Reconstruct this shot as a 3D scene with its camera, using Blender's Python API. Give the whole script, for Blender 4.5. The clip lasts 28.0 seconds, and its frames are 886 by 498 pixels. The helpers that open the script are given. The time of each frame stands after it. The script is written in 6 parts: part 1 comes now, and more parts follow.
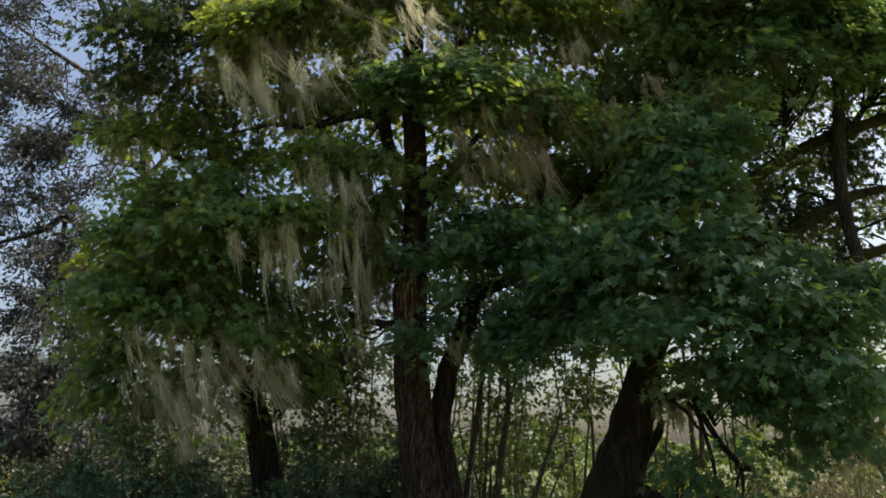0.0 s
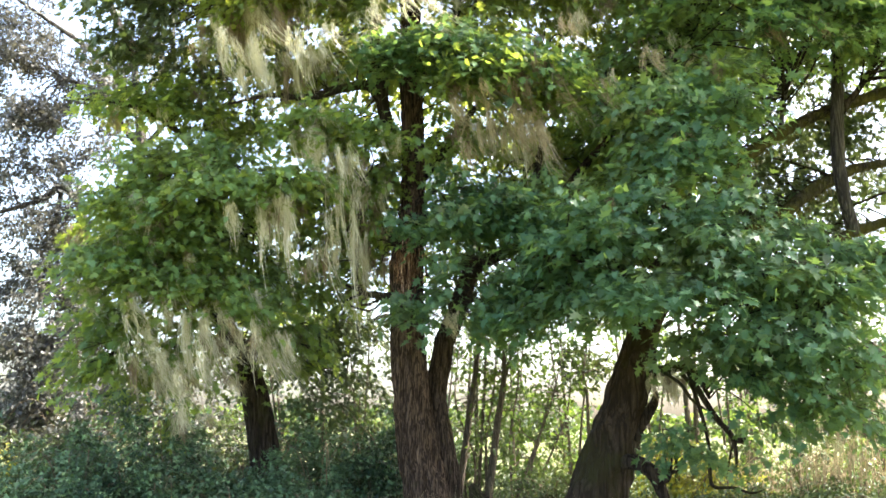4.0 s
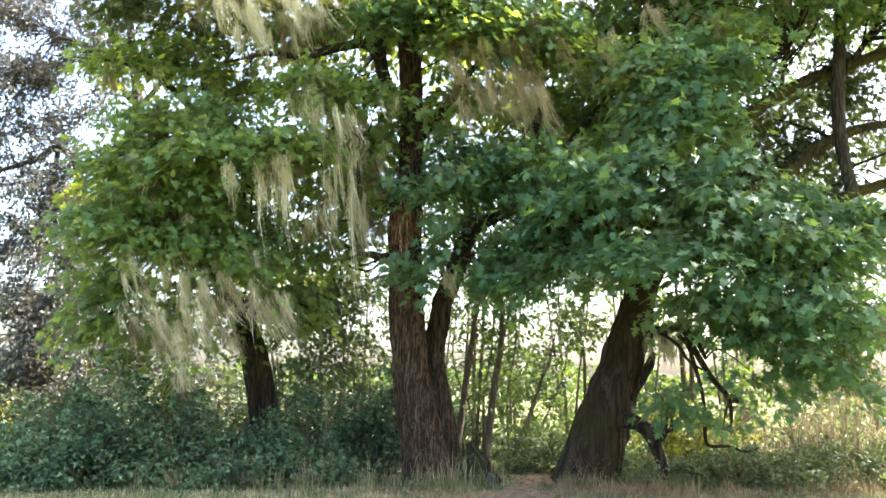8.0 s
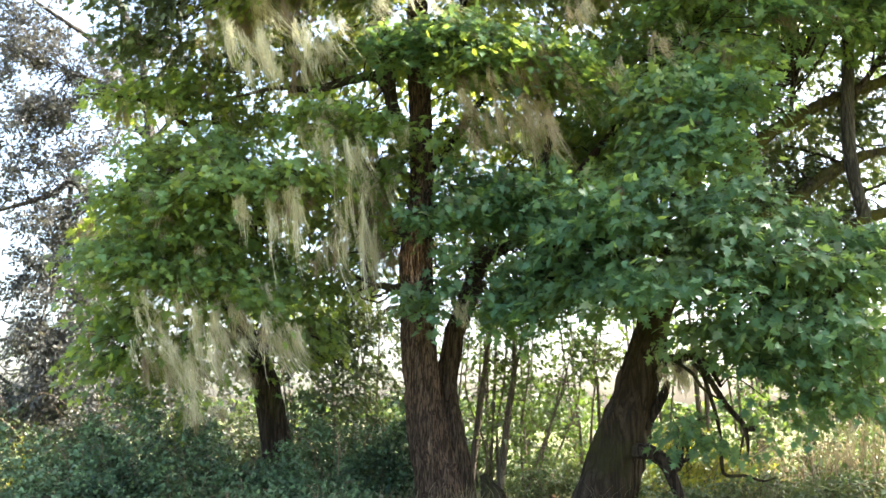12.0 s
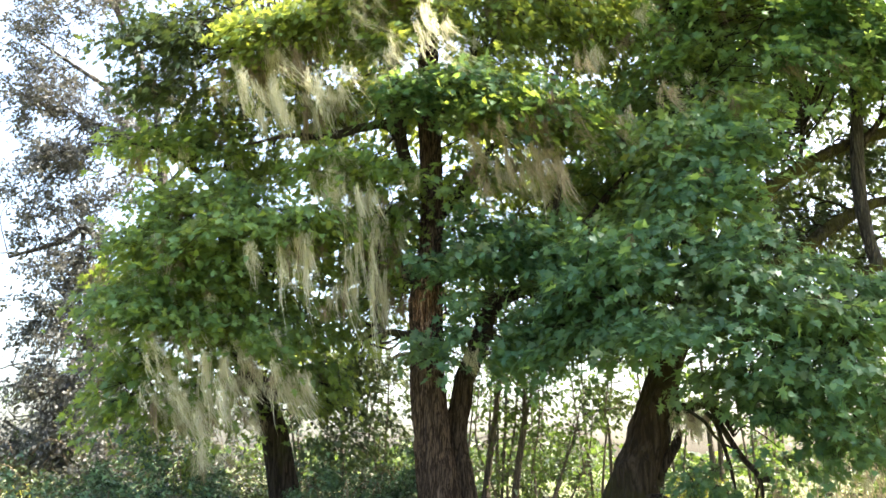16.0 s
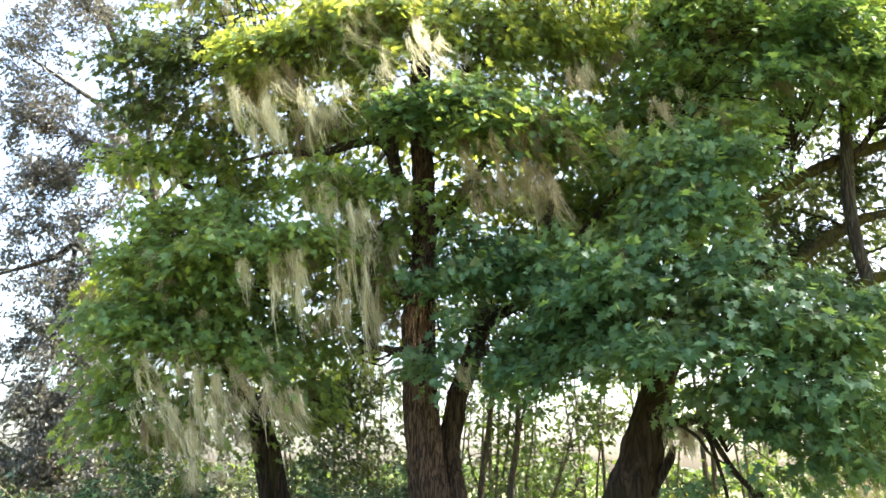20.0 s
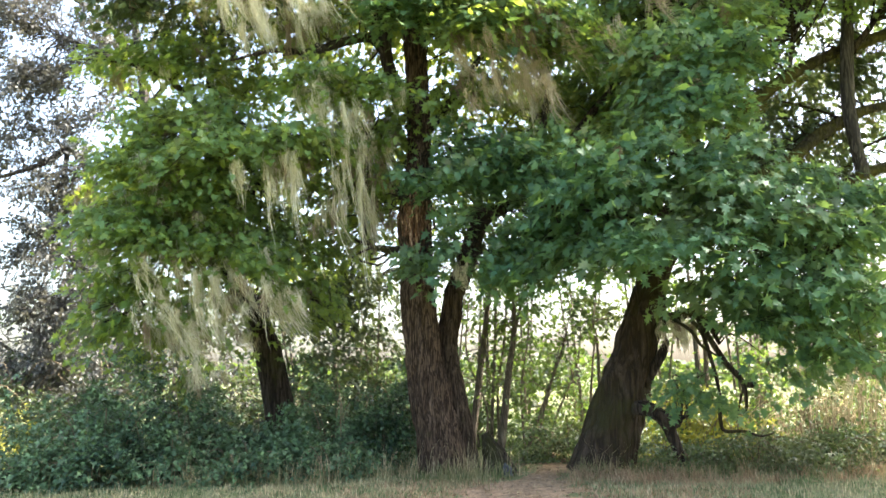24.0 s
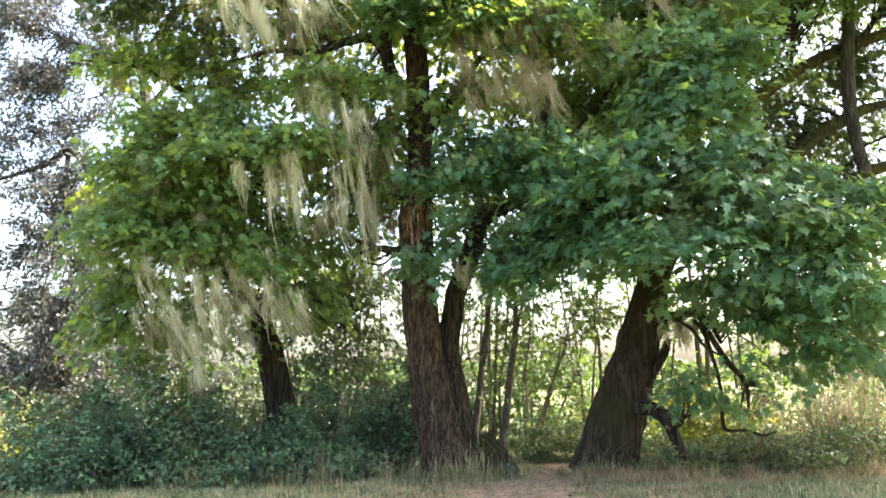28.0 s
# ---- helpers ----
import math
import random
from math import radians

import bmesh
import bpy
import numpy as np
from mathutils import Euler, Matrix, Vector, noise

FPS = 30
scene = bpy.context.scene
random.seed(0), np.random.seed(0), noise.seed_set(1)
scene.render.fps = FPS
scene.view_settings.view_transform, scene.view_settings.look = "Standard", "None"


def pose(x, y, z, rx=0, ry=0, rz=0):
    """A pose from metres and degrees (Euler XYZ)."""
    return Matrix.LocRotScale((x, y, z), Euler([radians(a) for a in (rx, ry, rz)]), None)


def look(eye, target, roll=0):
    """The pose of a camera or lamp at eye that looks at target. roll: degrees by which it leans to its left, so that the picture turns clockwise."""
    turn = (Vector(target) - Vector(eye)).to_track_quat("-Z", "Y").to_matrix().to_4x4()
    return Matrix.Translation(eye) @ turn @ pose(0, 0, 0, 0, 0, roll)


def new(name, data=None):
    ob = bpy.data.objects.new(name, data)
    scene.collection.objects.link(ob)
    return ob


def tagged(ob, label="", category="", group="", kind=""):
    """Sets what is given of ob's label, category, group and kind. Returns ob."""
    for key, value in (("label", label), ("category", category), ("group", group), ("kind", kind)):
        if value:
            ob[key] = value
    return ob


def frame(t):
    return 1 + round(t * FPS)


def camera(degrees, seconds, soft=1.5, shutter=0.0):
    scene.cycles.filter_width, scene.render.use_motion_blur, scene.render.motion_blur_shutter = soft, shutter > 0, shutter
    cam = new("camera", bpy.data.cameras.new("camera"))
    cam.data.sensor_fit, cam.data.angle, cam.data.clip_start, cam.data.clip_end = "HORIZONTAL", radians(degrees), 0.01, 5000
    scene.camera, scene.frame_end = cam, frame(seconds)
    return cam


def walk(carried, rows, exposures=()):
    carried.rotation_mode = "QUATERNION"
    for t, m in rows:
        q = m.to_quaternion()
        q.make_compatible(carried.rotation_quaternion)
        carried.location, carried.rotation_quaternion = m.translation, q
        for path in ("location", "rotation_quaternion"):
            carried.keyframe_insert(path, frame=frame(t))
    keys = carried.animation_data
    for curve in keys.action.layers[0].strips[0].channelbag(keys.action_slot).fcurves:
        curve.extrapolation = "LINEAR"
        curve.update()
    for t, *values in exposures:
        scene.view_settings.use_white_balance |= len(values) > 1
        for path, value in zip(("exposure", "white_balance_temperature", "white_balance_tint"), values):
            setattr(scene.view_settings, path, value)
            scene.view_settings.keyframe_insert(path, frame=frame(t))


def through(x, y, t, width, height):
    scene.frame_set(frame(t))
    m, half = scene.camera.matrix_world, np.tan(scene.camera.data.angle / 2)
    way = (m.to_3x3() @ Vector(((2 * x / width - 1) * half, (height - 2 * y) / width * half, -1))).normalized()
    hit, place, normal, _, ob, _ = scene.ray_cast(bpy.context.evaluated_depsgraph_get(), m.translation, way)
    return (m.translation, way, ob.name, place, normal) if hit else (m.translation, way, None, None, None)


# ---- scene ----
# ---- camera ----
cam = camera(53.4, 28.0, soft=1.6)
EYE = (0.0, 0.0, 1.6)
# seconds, yaw, pitch, roll of a hand-held camera that turns on the spot
PATH = [
    (0.0, -0.29, 13.28, 0.03),
    (0.5, -0.37, 12.47, 0.12),
    (1.0, -0.39, 12.31, 0.08),
    (1.5, -0.42, 12.24, 0.03),
    (2.0, -0.45, 12.08, -0.00),
    (2.5, -0.52, 11.81, -0.10),
    (4.5, -0.57, 11.17, -0.20),
    (5.0, -0.74, 10.22, -0.19),
    (5.5, -0.86, 9.15, -0.37),
    (6.0, -0.83, 8.97, -0.37),
    (6.5, -0.82, 8.98, -0.33),
    (7.0, -0.77, 8.98, -0.36),
    (7.5, -0.72, 8.97, -0.36),
    (8.0, -0.68, 8.93, -0.29),
    (8.5, -0.69, 8.96, -0.32),
    (9.0, -0.74, 8.99, -0.33),
    (9.5, -0.72, 8.97, -0.27),
    (10.0, -0.72, 8.71, -0.32),
    (10.5, -0.43, 9.49, -0.08),
    (11.0, 0.07, 10.83, 0.26),
    (11.5, 0.13, 10.83, 0.28),
    (12.0, 0.15, 10.90, 0.25),
    (12.5, 0.30, 11.58, 0.23),
    (13.0, 0.21, 12.73, 0.09),
    (13.5, 0.42, 13.64, -0.08),
    (15.5, 0.79, 13.88, -0.07),
    (16.0, 0.76, 13.93, -0.02),
    (16.5, 0.76, 13.96, 0.01),
    (17.0, 0.80, 13.97, 0.03),
    (17.5, 0.56, 14.52, 0.02),
    (18.0, 0.47, 14.83, 0.03),
    (18.5, 0.27, 15.58, 0.08),
    (19.0, 0.25, 15.73, 0.13),
    (19.5, 0.27, 15.69, 0.15),
    (20.0, 0.32, 14.96, 0.23),
    (20.5, 0.49, 12.58, 0.52),
    (21.0, 0.16, 9.76, 0.72),
    (21.5, 0.03, 8.36, 1.01),
    (23.5, 0.09, 8.43, 1.06),
    (24.0, 0.21, 8.42, 1.08),
    (24.5, 0.24, 8.39, 1.09),
    (25.0, 0.25, 8.39, 1.12),
    (25.5, 0.27, 8.37, 1.13),
    (26.0, 0.29, 8.38, 1.13),
    (26.5, 0.29, 8.40, 1.17),
    (27.0, 0.31, 8.41, 1.17),
    (27.5, 0.31, 8.43, 1.20),
    (28.0, 0.32, 8.42, 1.25),
]
# the film opens with a fade from black; the camera darkens a little when it looks up
FADE = [(0.0, -2.28), (0.3, -1.95), (0.7, -1.28), (1.0, -0.86), (1.4, -0.46), (1.8, -0.11), (2.1, 0.0), (10.5, 0.0), (13.0, -0.06), (16.0, -0.10), (20.2, -0.10), (21.2, 0.0), (28.0, 0.0)]
EXPOSURE = 2.79
walk(cam, [(t, pose(*EYE, 90 + p, r, y)) for t, y, p, r in PATH], [(t, EXPOSURE + e) for t, e in FADE])

# ---- light ----
SUN_AZIMUTH, SUN_HEIGHT = 76.0, 55.0      # degrees east of the view's line, degrees above the horizon
world = bpy.data.worlds.new("sky")
scene.world = world
world.use_nodes = True
sky_nodes = world.node_tree.nodes
sky = sky_nodes.new("ShaderNodeTexSky")
sky.sky_type, sky.sun_disc = "NISHITA", False
sky.sun_elevation, sky.sun_rotation = radians(SUN_HEIGHT), radians(SUN_AZIMUTH)
sky.dust_density, sky.ozone_density = 5.0, 0.7
sky_nodes["Background"].inputs["Strength"].default_value = 0.15
world.node_tree.links.new(sky.outputs[0], sky_nodes["Background"].inputs["Color"])
sun = new("sun", bpy.data.lights.new("sun", "SUN"))
sun.data.energy, sun.data.angle, sun.data.color = 4.8, radians(0.55), (1.0, 0.93, 0.80)
a, h = radians(SUN_AZIMUTH), radians(SUN_HEIGHT)
sun.matrix_world = look((math.sin(a) * 60, math.cos(a) * 60, math.tan(h) * 60), (0, 0, 0))

# ---- materials ----


class Nodes:
    """A small builder for a node material."""

    def __init__(self, name):
        self.mat = bpy.data.materials.new(name)
        self.mat.use_nodes = True
        self.tree = self.mat.node_tree
        self.bsdf = self.tree.nodes["Principled BSDF"]
        self.out = self.tree.nodes["Material Output"]

    def add(self, kind, **inputs):
        n = self.tree.nodes.new(kind)
        for k, v in inputs.items():
            n.inputs[k.replace("_", " ")].default_value = v
        return n

    def link(self, a, b):
        self.tree.links.new(a, b)

    def coords(self, sx=1, sy=1, sz=1):
        c, m = self.add("ShaderNodeTexCoord"), self.add("ShaderNodeMapping")
        m.inputs["Scale"].default_value = (sx, sy, sz)
        self.link(c.outputs["Object"], m.inputs["Vector"])
        return m.outputs[0]

    def noise(self, scale, detail=4.0, vec=None, rough=0.6):
        n = self.add("ShaderNodeTexNoise", Scale=scale, Detail=detail, Roughness=rough)
        if vec is not None:
            self.link(vec, n.inputs["Vector"])
        return n.outputs[0]

    def ramp(self, fac, *stops):
        n = self.add("ShaderNodeValToRGB")
        e = n.color_ramp.elements
        while len(e) < len(stops):
            e.new(0.5)
        for el, (p, c) in zip(e, stops):
            el.position, el.color = p, (*c, 1)
        self.link(fac, n.inputs[0])
        return n.outputs[0]

    def mix(self, fac, a, b, blend="MIX"):
        n = self.add("ShaderNodeMix")
        n.data_type, n.blend_type = "RGBA", blend
        for sock, v in ((n.inputs[0], fac), (n.inputs[6], a), (n.inputs[7], b)):
            if isinstance(v, (int, float)):
                sock.default_value = v
            elif isinstance(v, tuple):
                sock.default_value = (*v, 1)
            else:
                self.link(v, sock)
        return n.outputs[2]

    def bump(self, height, strength, distance):
        n = self.add("ShaderNodeBump", Strength=strength, Distance=distance)
        self.link(height, n.inputs["Height"])
        self.link(n.outputs[0], self.bsdf.inputs["Normal"])

    def finish(self, colour, rough=0.8, through=0.0, through_colour=None, spec=0.5):
        b = self.bsdf.inputs
        if isinstance(colour, tuple):
            b["Base Color"].default_value = (*colour, 1)
        else:
            self.link(colour, b["Base Color"])
        b["Roughness"].default_value = rough
        b["Specular IOR Level"].default_value = spec
        if through:
            t = self.add("ShaderNodeBsdfTranslucent")
            self.link(through_colour if through_colour is not None else colour, t.inputs["Color"])
            m = self.add("ShaderNodeMixShader", Fac=through)
            self.link(self.bsdf.outputs[0], m.inputs[1])
            self.link(t.outputs[0], m.inputs[2])
            self.link(m.outputs[0], self.out.inputs[0])
        return self.mat


def leaf_material(name, dark, mid, light, glow, through=0.45, rough=0.42, spec=0.5, turning=0.55):
    """A leaf: colour varies from leaf to leaf and within it, and light passes through."""
    dark, mid, light, glow = [(c[0] * 1.08, c[1] * 0.975, c[2] * 1.02) for c in (dark, mid, light, glow)]
    n = Nodes(name)
    g = n.add("ShaderNodeNewGeometry")
    col = n.ramp(g.outputs["Random Per Island"], (0.0, dark), (0.55, mid), (0.93, light), (0.975, tuple(c * 1.2 for c in light)), (0.99, (light[1] * 0.8, light[1] * 0.80, light[2] * 0.8)), (1.0, (light[1] * 0.7, light[1] * 0.5, light[2] * 0.7)))
    patch = n.noise(0.9, 3.0, n.coords())
    col = n.mix(n.ramp(patch, (0.35, (0, 0, 0)), (0.7, (1, 1, 1))), col, n.mix(0.55, col, light))
    olive = n.noise(0.75, 4.0, n.coords(1.0, 1.0, 1.3), 0.65)
    col = n.mix(n.ramp(olive, (0.50, (0, 0, 0)), (0.68, (turning, turning, turning))), col, (mid[1] * 1.0, mid[1] * 0.82, mid[2] * 0.5))
    blotch = n.noise(45.0, 2.0, n.coords())
    col = n.mix(n.ramp(blotch, (0.45, (0, 0, 0)), (0.75, (0.5, 0.5, 0.5))), col, n.mix(0.6, col, dark))
    warm = n.mix(n.ramp(g.outputs["Random Per Island"], (0.2, (0, 0, 0)), (1.0, (1, 1, 1))), n.mix(0.55, col, glow), glow)
    return n.finish(col, rough, through, warm, spec)


def bark_material(name, dark, light, moss, moss_amount=0.5, ridge=17.0):
    """Furrowed bark: long ridges that meet and part, dark cracks between, moss in patches."""
    n = Nodes(name)
    v = n.coords(ridge, ridge, ridge * 0.10)
    wob = n.add("ShaderNodeTexNoise", Scale=0.8, Detail=5.0)
    n.link(v, wob.inputs["Vector"])
    shift = n.add("ShaderNodeVectorMath")
    shift.operation = "MULTIPLY_ADD"
    shift.inputs[1].default_value = (0.8, 0.8, 0.5)
    n.link(wob.outputs["Color"], shift.inputs[0])
    n.link(v, shift.inputs[2])
    def furrow(scale):
        q = n.noise(scale, 2.5, shift.outputs[0], 0.5)
        d = n.add("ShaderNodeMath")
        d.operation = "SUBTRACT"
        d.inputs[1].default_value = 0.5
        n.link(q, d.inputs[0])
        e = n.add("ShaderNodeMath")
        e.operation = "ABSOLUTE"
        n.link(d.outputs[0], e.inputs[0])
        return n.ramp(e.outputs[0], (0.0, (0, 0, 0)), (0.035, (0.22, 0.22, 0.22)), (0.10, (1, 1, 1)))

    crack = n.mix(1.0, furrow(1.0), n.mix(0.5, furrow(1.9), (1.0, 1.0, 1.0)), "MULTIPLY")
    fine = n.noise(60.0, 4.0, n.coords(1, 1, 0.4))
    coarse = n.noise(2.2, 4.0, n.coords(1, 1, 0.5))
    ridge_col = n.ramp(fine, (0.3, tuple(0.5 * (a + b) for a, b in zip(dark, light))), (0.7, light))
    ridge_col = n.mix(n.ramp(coarse, (0.35, (0, 0, 0)), (0.7, (0.7, 0.7, 0.7))), ridge_col, n.mix(0.5, ridge_col, dark))
    col = n.mix(crack, dark, ridge_col)
    patch = n.noise(1.1, 5.0, n.coords(), 0.7)
    lo = 0.62 - 0.25 * moss_amount
    col = n.mix(n.ramp(patch, (lo, (0, 0, 0)), (lo + 0.16, (0.8, 0.8, 0.8))), col, n.mix(fine, moss, tuple(c * 0.6 for c in moss)))
    n.bump(n.mix(0.2, crack, fine), 1.0, 0.05)
    return n.finish(col, 0.92, spec=0.15)


GREEN_MAPLE = leaf_material("maple_leaf", (0.040, 0.104, 0.042), (0.076, 0.180, 0.068), (0.150, 0.265, 0.092), (0.42, 0.54, 0.05), 0.52, 0.45, 0.36)
GREEN_RIGHT = leaf_material("maple_leaf_cool", (0.048, 0.124, 0.056), (0.086, 0.205, 0.088), (0.155, 0.290, 0.112), (0.36, 0.50, 0.06), 0.52, 0.46, 0.36)
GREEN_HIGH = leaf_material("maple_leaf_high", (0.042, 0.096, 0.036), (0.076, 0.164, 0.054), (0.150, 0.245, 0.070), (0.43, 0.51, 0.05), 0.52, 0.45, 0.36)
# maple leaf with bluish open shade put into its colour
GREEN_BLUE_SHADE = leaf_material("maple_leaf_shade", (0.026, 0.084, 0.046), (0.045, 0.136, 0.070), (0.094, 0.200, 0.094), (0.28, 0.43, 0.065), 0.52, 0.50, 0.32, 0.5)
GREEN_GREY = leaf_material("oak_leaf", (0.036, 0.045, 0.043), (0.060, 0.071, 0.066), (0.096, 0.106, 0.094), (0.16, 0.165, 0.10), 0.32, 0.55, 0.5, 0.12)
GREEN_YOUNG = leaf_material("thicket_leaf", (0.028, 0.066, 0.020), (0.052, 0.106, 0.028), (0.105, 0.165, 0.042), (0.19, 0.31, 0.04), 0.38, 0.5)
# strong sunlight is put into this yellow leaf colour
GREEN_SUNLIT = leaf_material("sunlit_shrub_leaf", (0.090, 0.120, 0.024), (0.180, 0.200, 0.036), (0.270, 0.290, 0.050), (0.50, 0.56, 0.05), 0.45, 0.5, 0.5, 0.1)
# a darkened leaf: shade is put into its colour
GREEN_DIM = leaf_material("shade_dimmed_leaf", (0.020, 0.046, 0.018), (0.038, 0.072, 0.026), (0.074, 0.112, 0.038), (0.14, 0.20, 0.035), 0.26, 0.5)
# shaded gaps and glints are put into leaf tones mixed at random
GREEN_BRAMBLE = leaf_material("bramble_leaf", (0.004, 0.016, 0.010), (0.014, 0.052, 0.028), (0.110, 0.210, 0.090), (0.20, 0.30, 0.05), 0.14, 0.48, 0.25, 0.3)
GREEN_IVY = leaf_material("ground_ivy_leaf", (0.016, 0.042, 0.020), (0.038, 0.088, 0.042), (0.125, 0.190, 0.070), (0.24, 0.31, 0.05), 0.30, 0.5)
BARK_BIG = bark_material("furrowed_bark", (0.024, 0.015, 0.010), (0.240, 0.166, 0.110), (0.085, 0.080, 0.030), 0.05, 23.0)
BARK_DARK = bark_material("dark_bark", (0.018, 0.013, 0.010), (0.105, 0.080, 0.058), (0.070, 0.072, 0.022), 0.45, 12.0)
# the big trunk's bark again, darkened to hold the second stem's shade
BARK_STEM_SHADE = bark_material("shaded_furrowed_bark", (0.018, 0.012, 0.008), (0.150, 0.106, 0.070), (0.085, 0.080, 0.030), 0.25, 15.0)
BARK_LEAN = bark_material("leaning_bark", (0.024, 0.017, 0.011), (0.100, 0.072, 0.047), (0.056, 0.053, 0.018), 0.65, 7.0)
BARK_MOSSY = bark_material("mossy_bark", (0.022, 0.018, 0.013), (0.095, 0.075, 0.055), (0.120, 0.108, 0.024), 0.95, 12.0)
BARK_GREY = bark_material("grey_bark", (0.045, 0.038, 0.034), (0.190, 0.165, 0.145), (0.12, 0.13, 0.08), 0.4, 16.0)
BARK_STEM = bark_material("sapling_bark", (0.100, 0.080, 0.060), (0.300, 0.245, 0.185), (0.15, 0.15, 0.08), 0.3, 24.0)


def plain_stuff(name, *tones, through=0.0, rough=0.85):
    n = Nodes(name)
    g = n.add("ShaderNodeNewGeometry")
    k = len(tones) - 1
    col = n.ramp(g.outputs["Random Per Island"], *[(i / k, c) for i, c in enumerate(tones)])
    big = n.noise(1.4, 3.0, n.coords())
    col = n.mix(n.ramp(big, (0.4, (0, 0, 0)), (0.7, (0.6, 0.6, 0.6))), col, tones[-1])
    return n.finish(col, rough, through, None, 0.25)


LICHEN = plain_stuff("beard_lichen", (0.46, 0.43, 0.27), (0.62, 0.58, 0.39), (0.76, 0.71, 0.52), through=0.5)
LICHEN_BROWN = plain_stuff("old_lichen", (0.16, 0.115, 0.070), (0.26, 0.20, 0.125), (0.38, 0.31, 0.20), through=0.4)
LICHEN_TAN = plain_stuff("tan_lichen", (0.27, 0.205, 0.115), (0.42, 0.335, 0.20), (0.56, 0.47, 0.31), through=0.45)
LICHEN_GREY = plain_stuff("grey_lichen", (0.30, 0.31, 0.27), (0.46, 0.47, 0.42), (0.60, 0.60, 0.55), through=0.3)
GRASS = plain_stuff("verge_grass", (0.028, 0.056, 0.022), (0.075, 0.125, 0.050), (0.17, 0.21, 0.095), (0.38, 0.34, 0.20), through=0.35)
GRASS_DRY = plain_stuff("dry_grass", (0.22, 0.17, 0.09), (0.40, 0.32, 0.18), (0.55, 0.47, 0.30), through=0.35)
DEAD_STEM = plain_stuff("dead_stem", (0.13, 0.090, 0.050), (0.32, 0.245, 0.145), (0.52, 0.43, 0.28), through=0.3)
CANE = plain_stuff("bramble_cane", (0.06, 0.04, 0.026), (0.13, 0.09, 0.055), (0.24, 0.18, 0.11))


def ground_material():
    n = Nodes("ground_earth_and_grass")
    big, mid, fine = n.noise(0.35, 5.0, n.coords()), n.noise(3.0, 6.0, n.coords()), n.noise(55.0, 4.0, n.coords(1, 0.5, 1))
    col = n.ramp(fine, (0.3, (0.050, 0.068, 0.028)), (0.55, (0.115, 0.130, 0.056)), (0.75, (0.24, 0.22, 0.11)))
    dry = n.ramp(fine, (0.3, (0.16, 0.12, 0.07)), (0.7, (0.36, 0.29, 0.17)))
    col = n.mix(n.ramp(big, (0.52, (0, 0, 0)), (0.74, (0.55, 0.55, 0.55))), col, dry)
    col = n.mix(n.ramp(mid, (0.5, (0, 0, 0)), (0.75, (0.7, 0.7, 0.7))), col, (0.11, 0.09, 0.05))
    n.bump(n.mix(0.5, mid, fine), 0.8, 0.04)
    return n.finish(col, 0.95, spec=0.1)


def soil_material():
    n = Nodes("bare_path_soil")
    mid, fine = n.noise(5.0, 6.0, n.coords()), n.noise(70.0, 5.0, n.coords())
    col = n.ramp(mid, (0.32, (0.115, 0.076, 0.044)), (0.68, (0.33, 0.225, 0.135)))
    col = n.mix(n.ramp(fine, (0.45, (0, 0, 0)), (0.8, (0.8, 0.8, 0.8))), col, (0.33, 0.27, 0.19))
    leafy = n.noise(16.0, 3.0, n.coords(1, 0.6, 1))
    col = n.mix(n.ramp(leafy, (0.52, (0, 0, 0)), (0.62, (0.75, 0.75, 0.75))), col, (0.060, 0.046, 0.030))
    n.bump(fine, 0.7, 0.02)
    return n.finish(col, 0.95, spec=0.1)


GROUND, SOIL = ground_material(), soil_material()


def stone_material():
    n = Nodes("grey_stone")
    a = n.noise(9.0, 6.0, n.coords())
    n.bump(n.noise(30.0, 5.0, n.coords()), 0.6, 0.02)
    return n.finish(n.ramp(a, (0.35, (0.045, 0.047, 0.055)), (0.7, (0.115, 0.12, 0.138))), 0.85, spec=0.2)


STONE = stone_material()


def wood_material():
    n = Nodes("torn_heartwood")
    a = n.noise(4.0, 5.0, n.coords(10, 10, 1.2))
    n.bump(a, 0.8, 0.03)
    return n.finish(n.ramp(a, (0.38, (0.05, 0.027, 0.017)), (0.54, (0.20, 0.105, 0.058)), (0.68, (0.60, 0.44, 0.30))), 0.85, spec=0.2)


HEARTWOOD = wood_material()

# ---- mesh tools ----
rng = np.random.default_rng(7)


def mesh_of(name, verts, loops, sizes, material, smooth=True):
    """One mesh from arrays: corners, corner indices of all faces in a row, corners per face."""
    me = bpy.data.meshes.new(name)
    me.vertices.add(len(verts))
    me.vertices.foreach_set("co", np.ascontiguousarray(verts, np.float32).ravel())
    me.loops.add(len(loops))
    me.loops.foreach_set("vertex_index", np.ascontiguousarray(loops, np.int32))
    me.polygons.add(len(sizes))
    starts = np.concatenate(([0], np.cumsum(sizes)[:-1])).astype(np.int32)
    me.polygons.foreach_set("loop_start", starts)
    me.polygons.foreach_set("use_smooth", np.full(len(sizes), smooth))
    me.update(calc_edges=True)
    me.validate()
    me.materials.append(material)
    return me


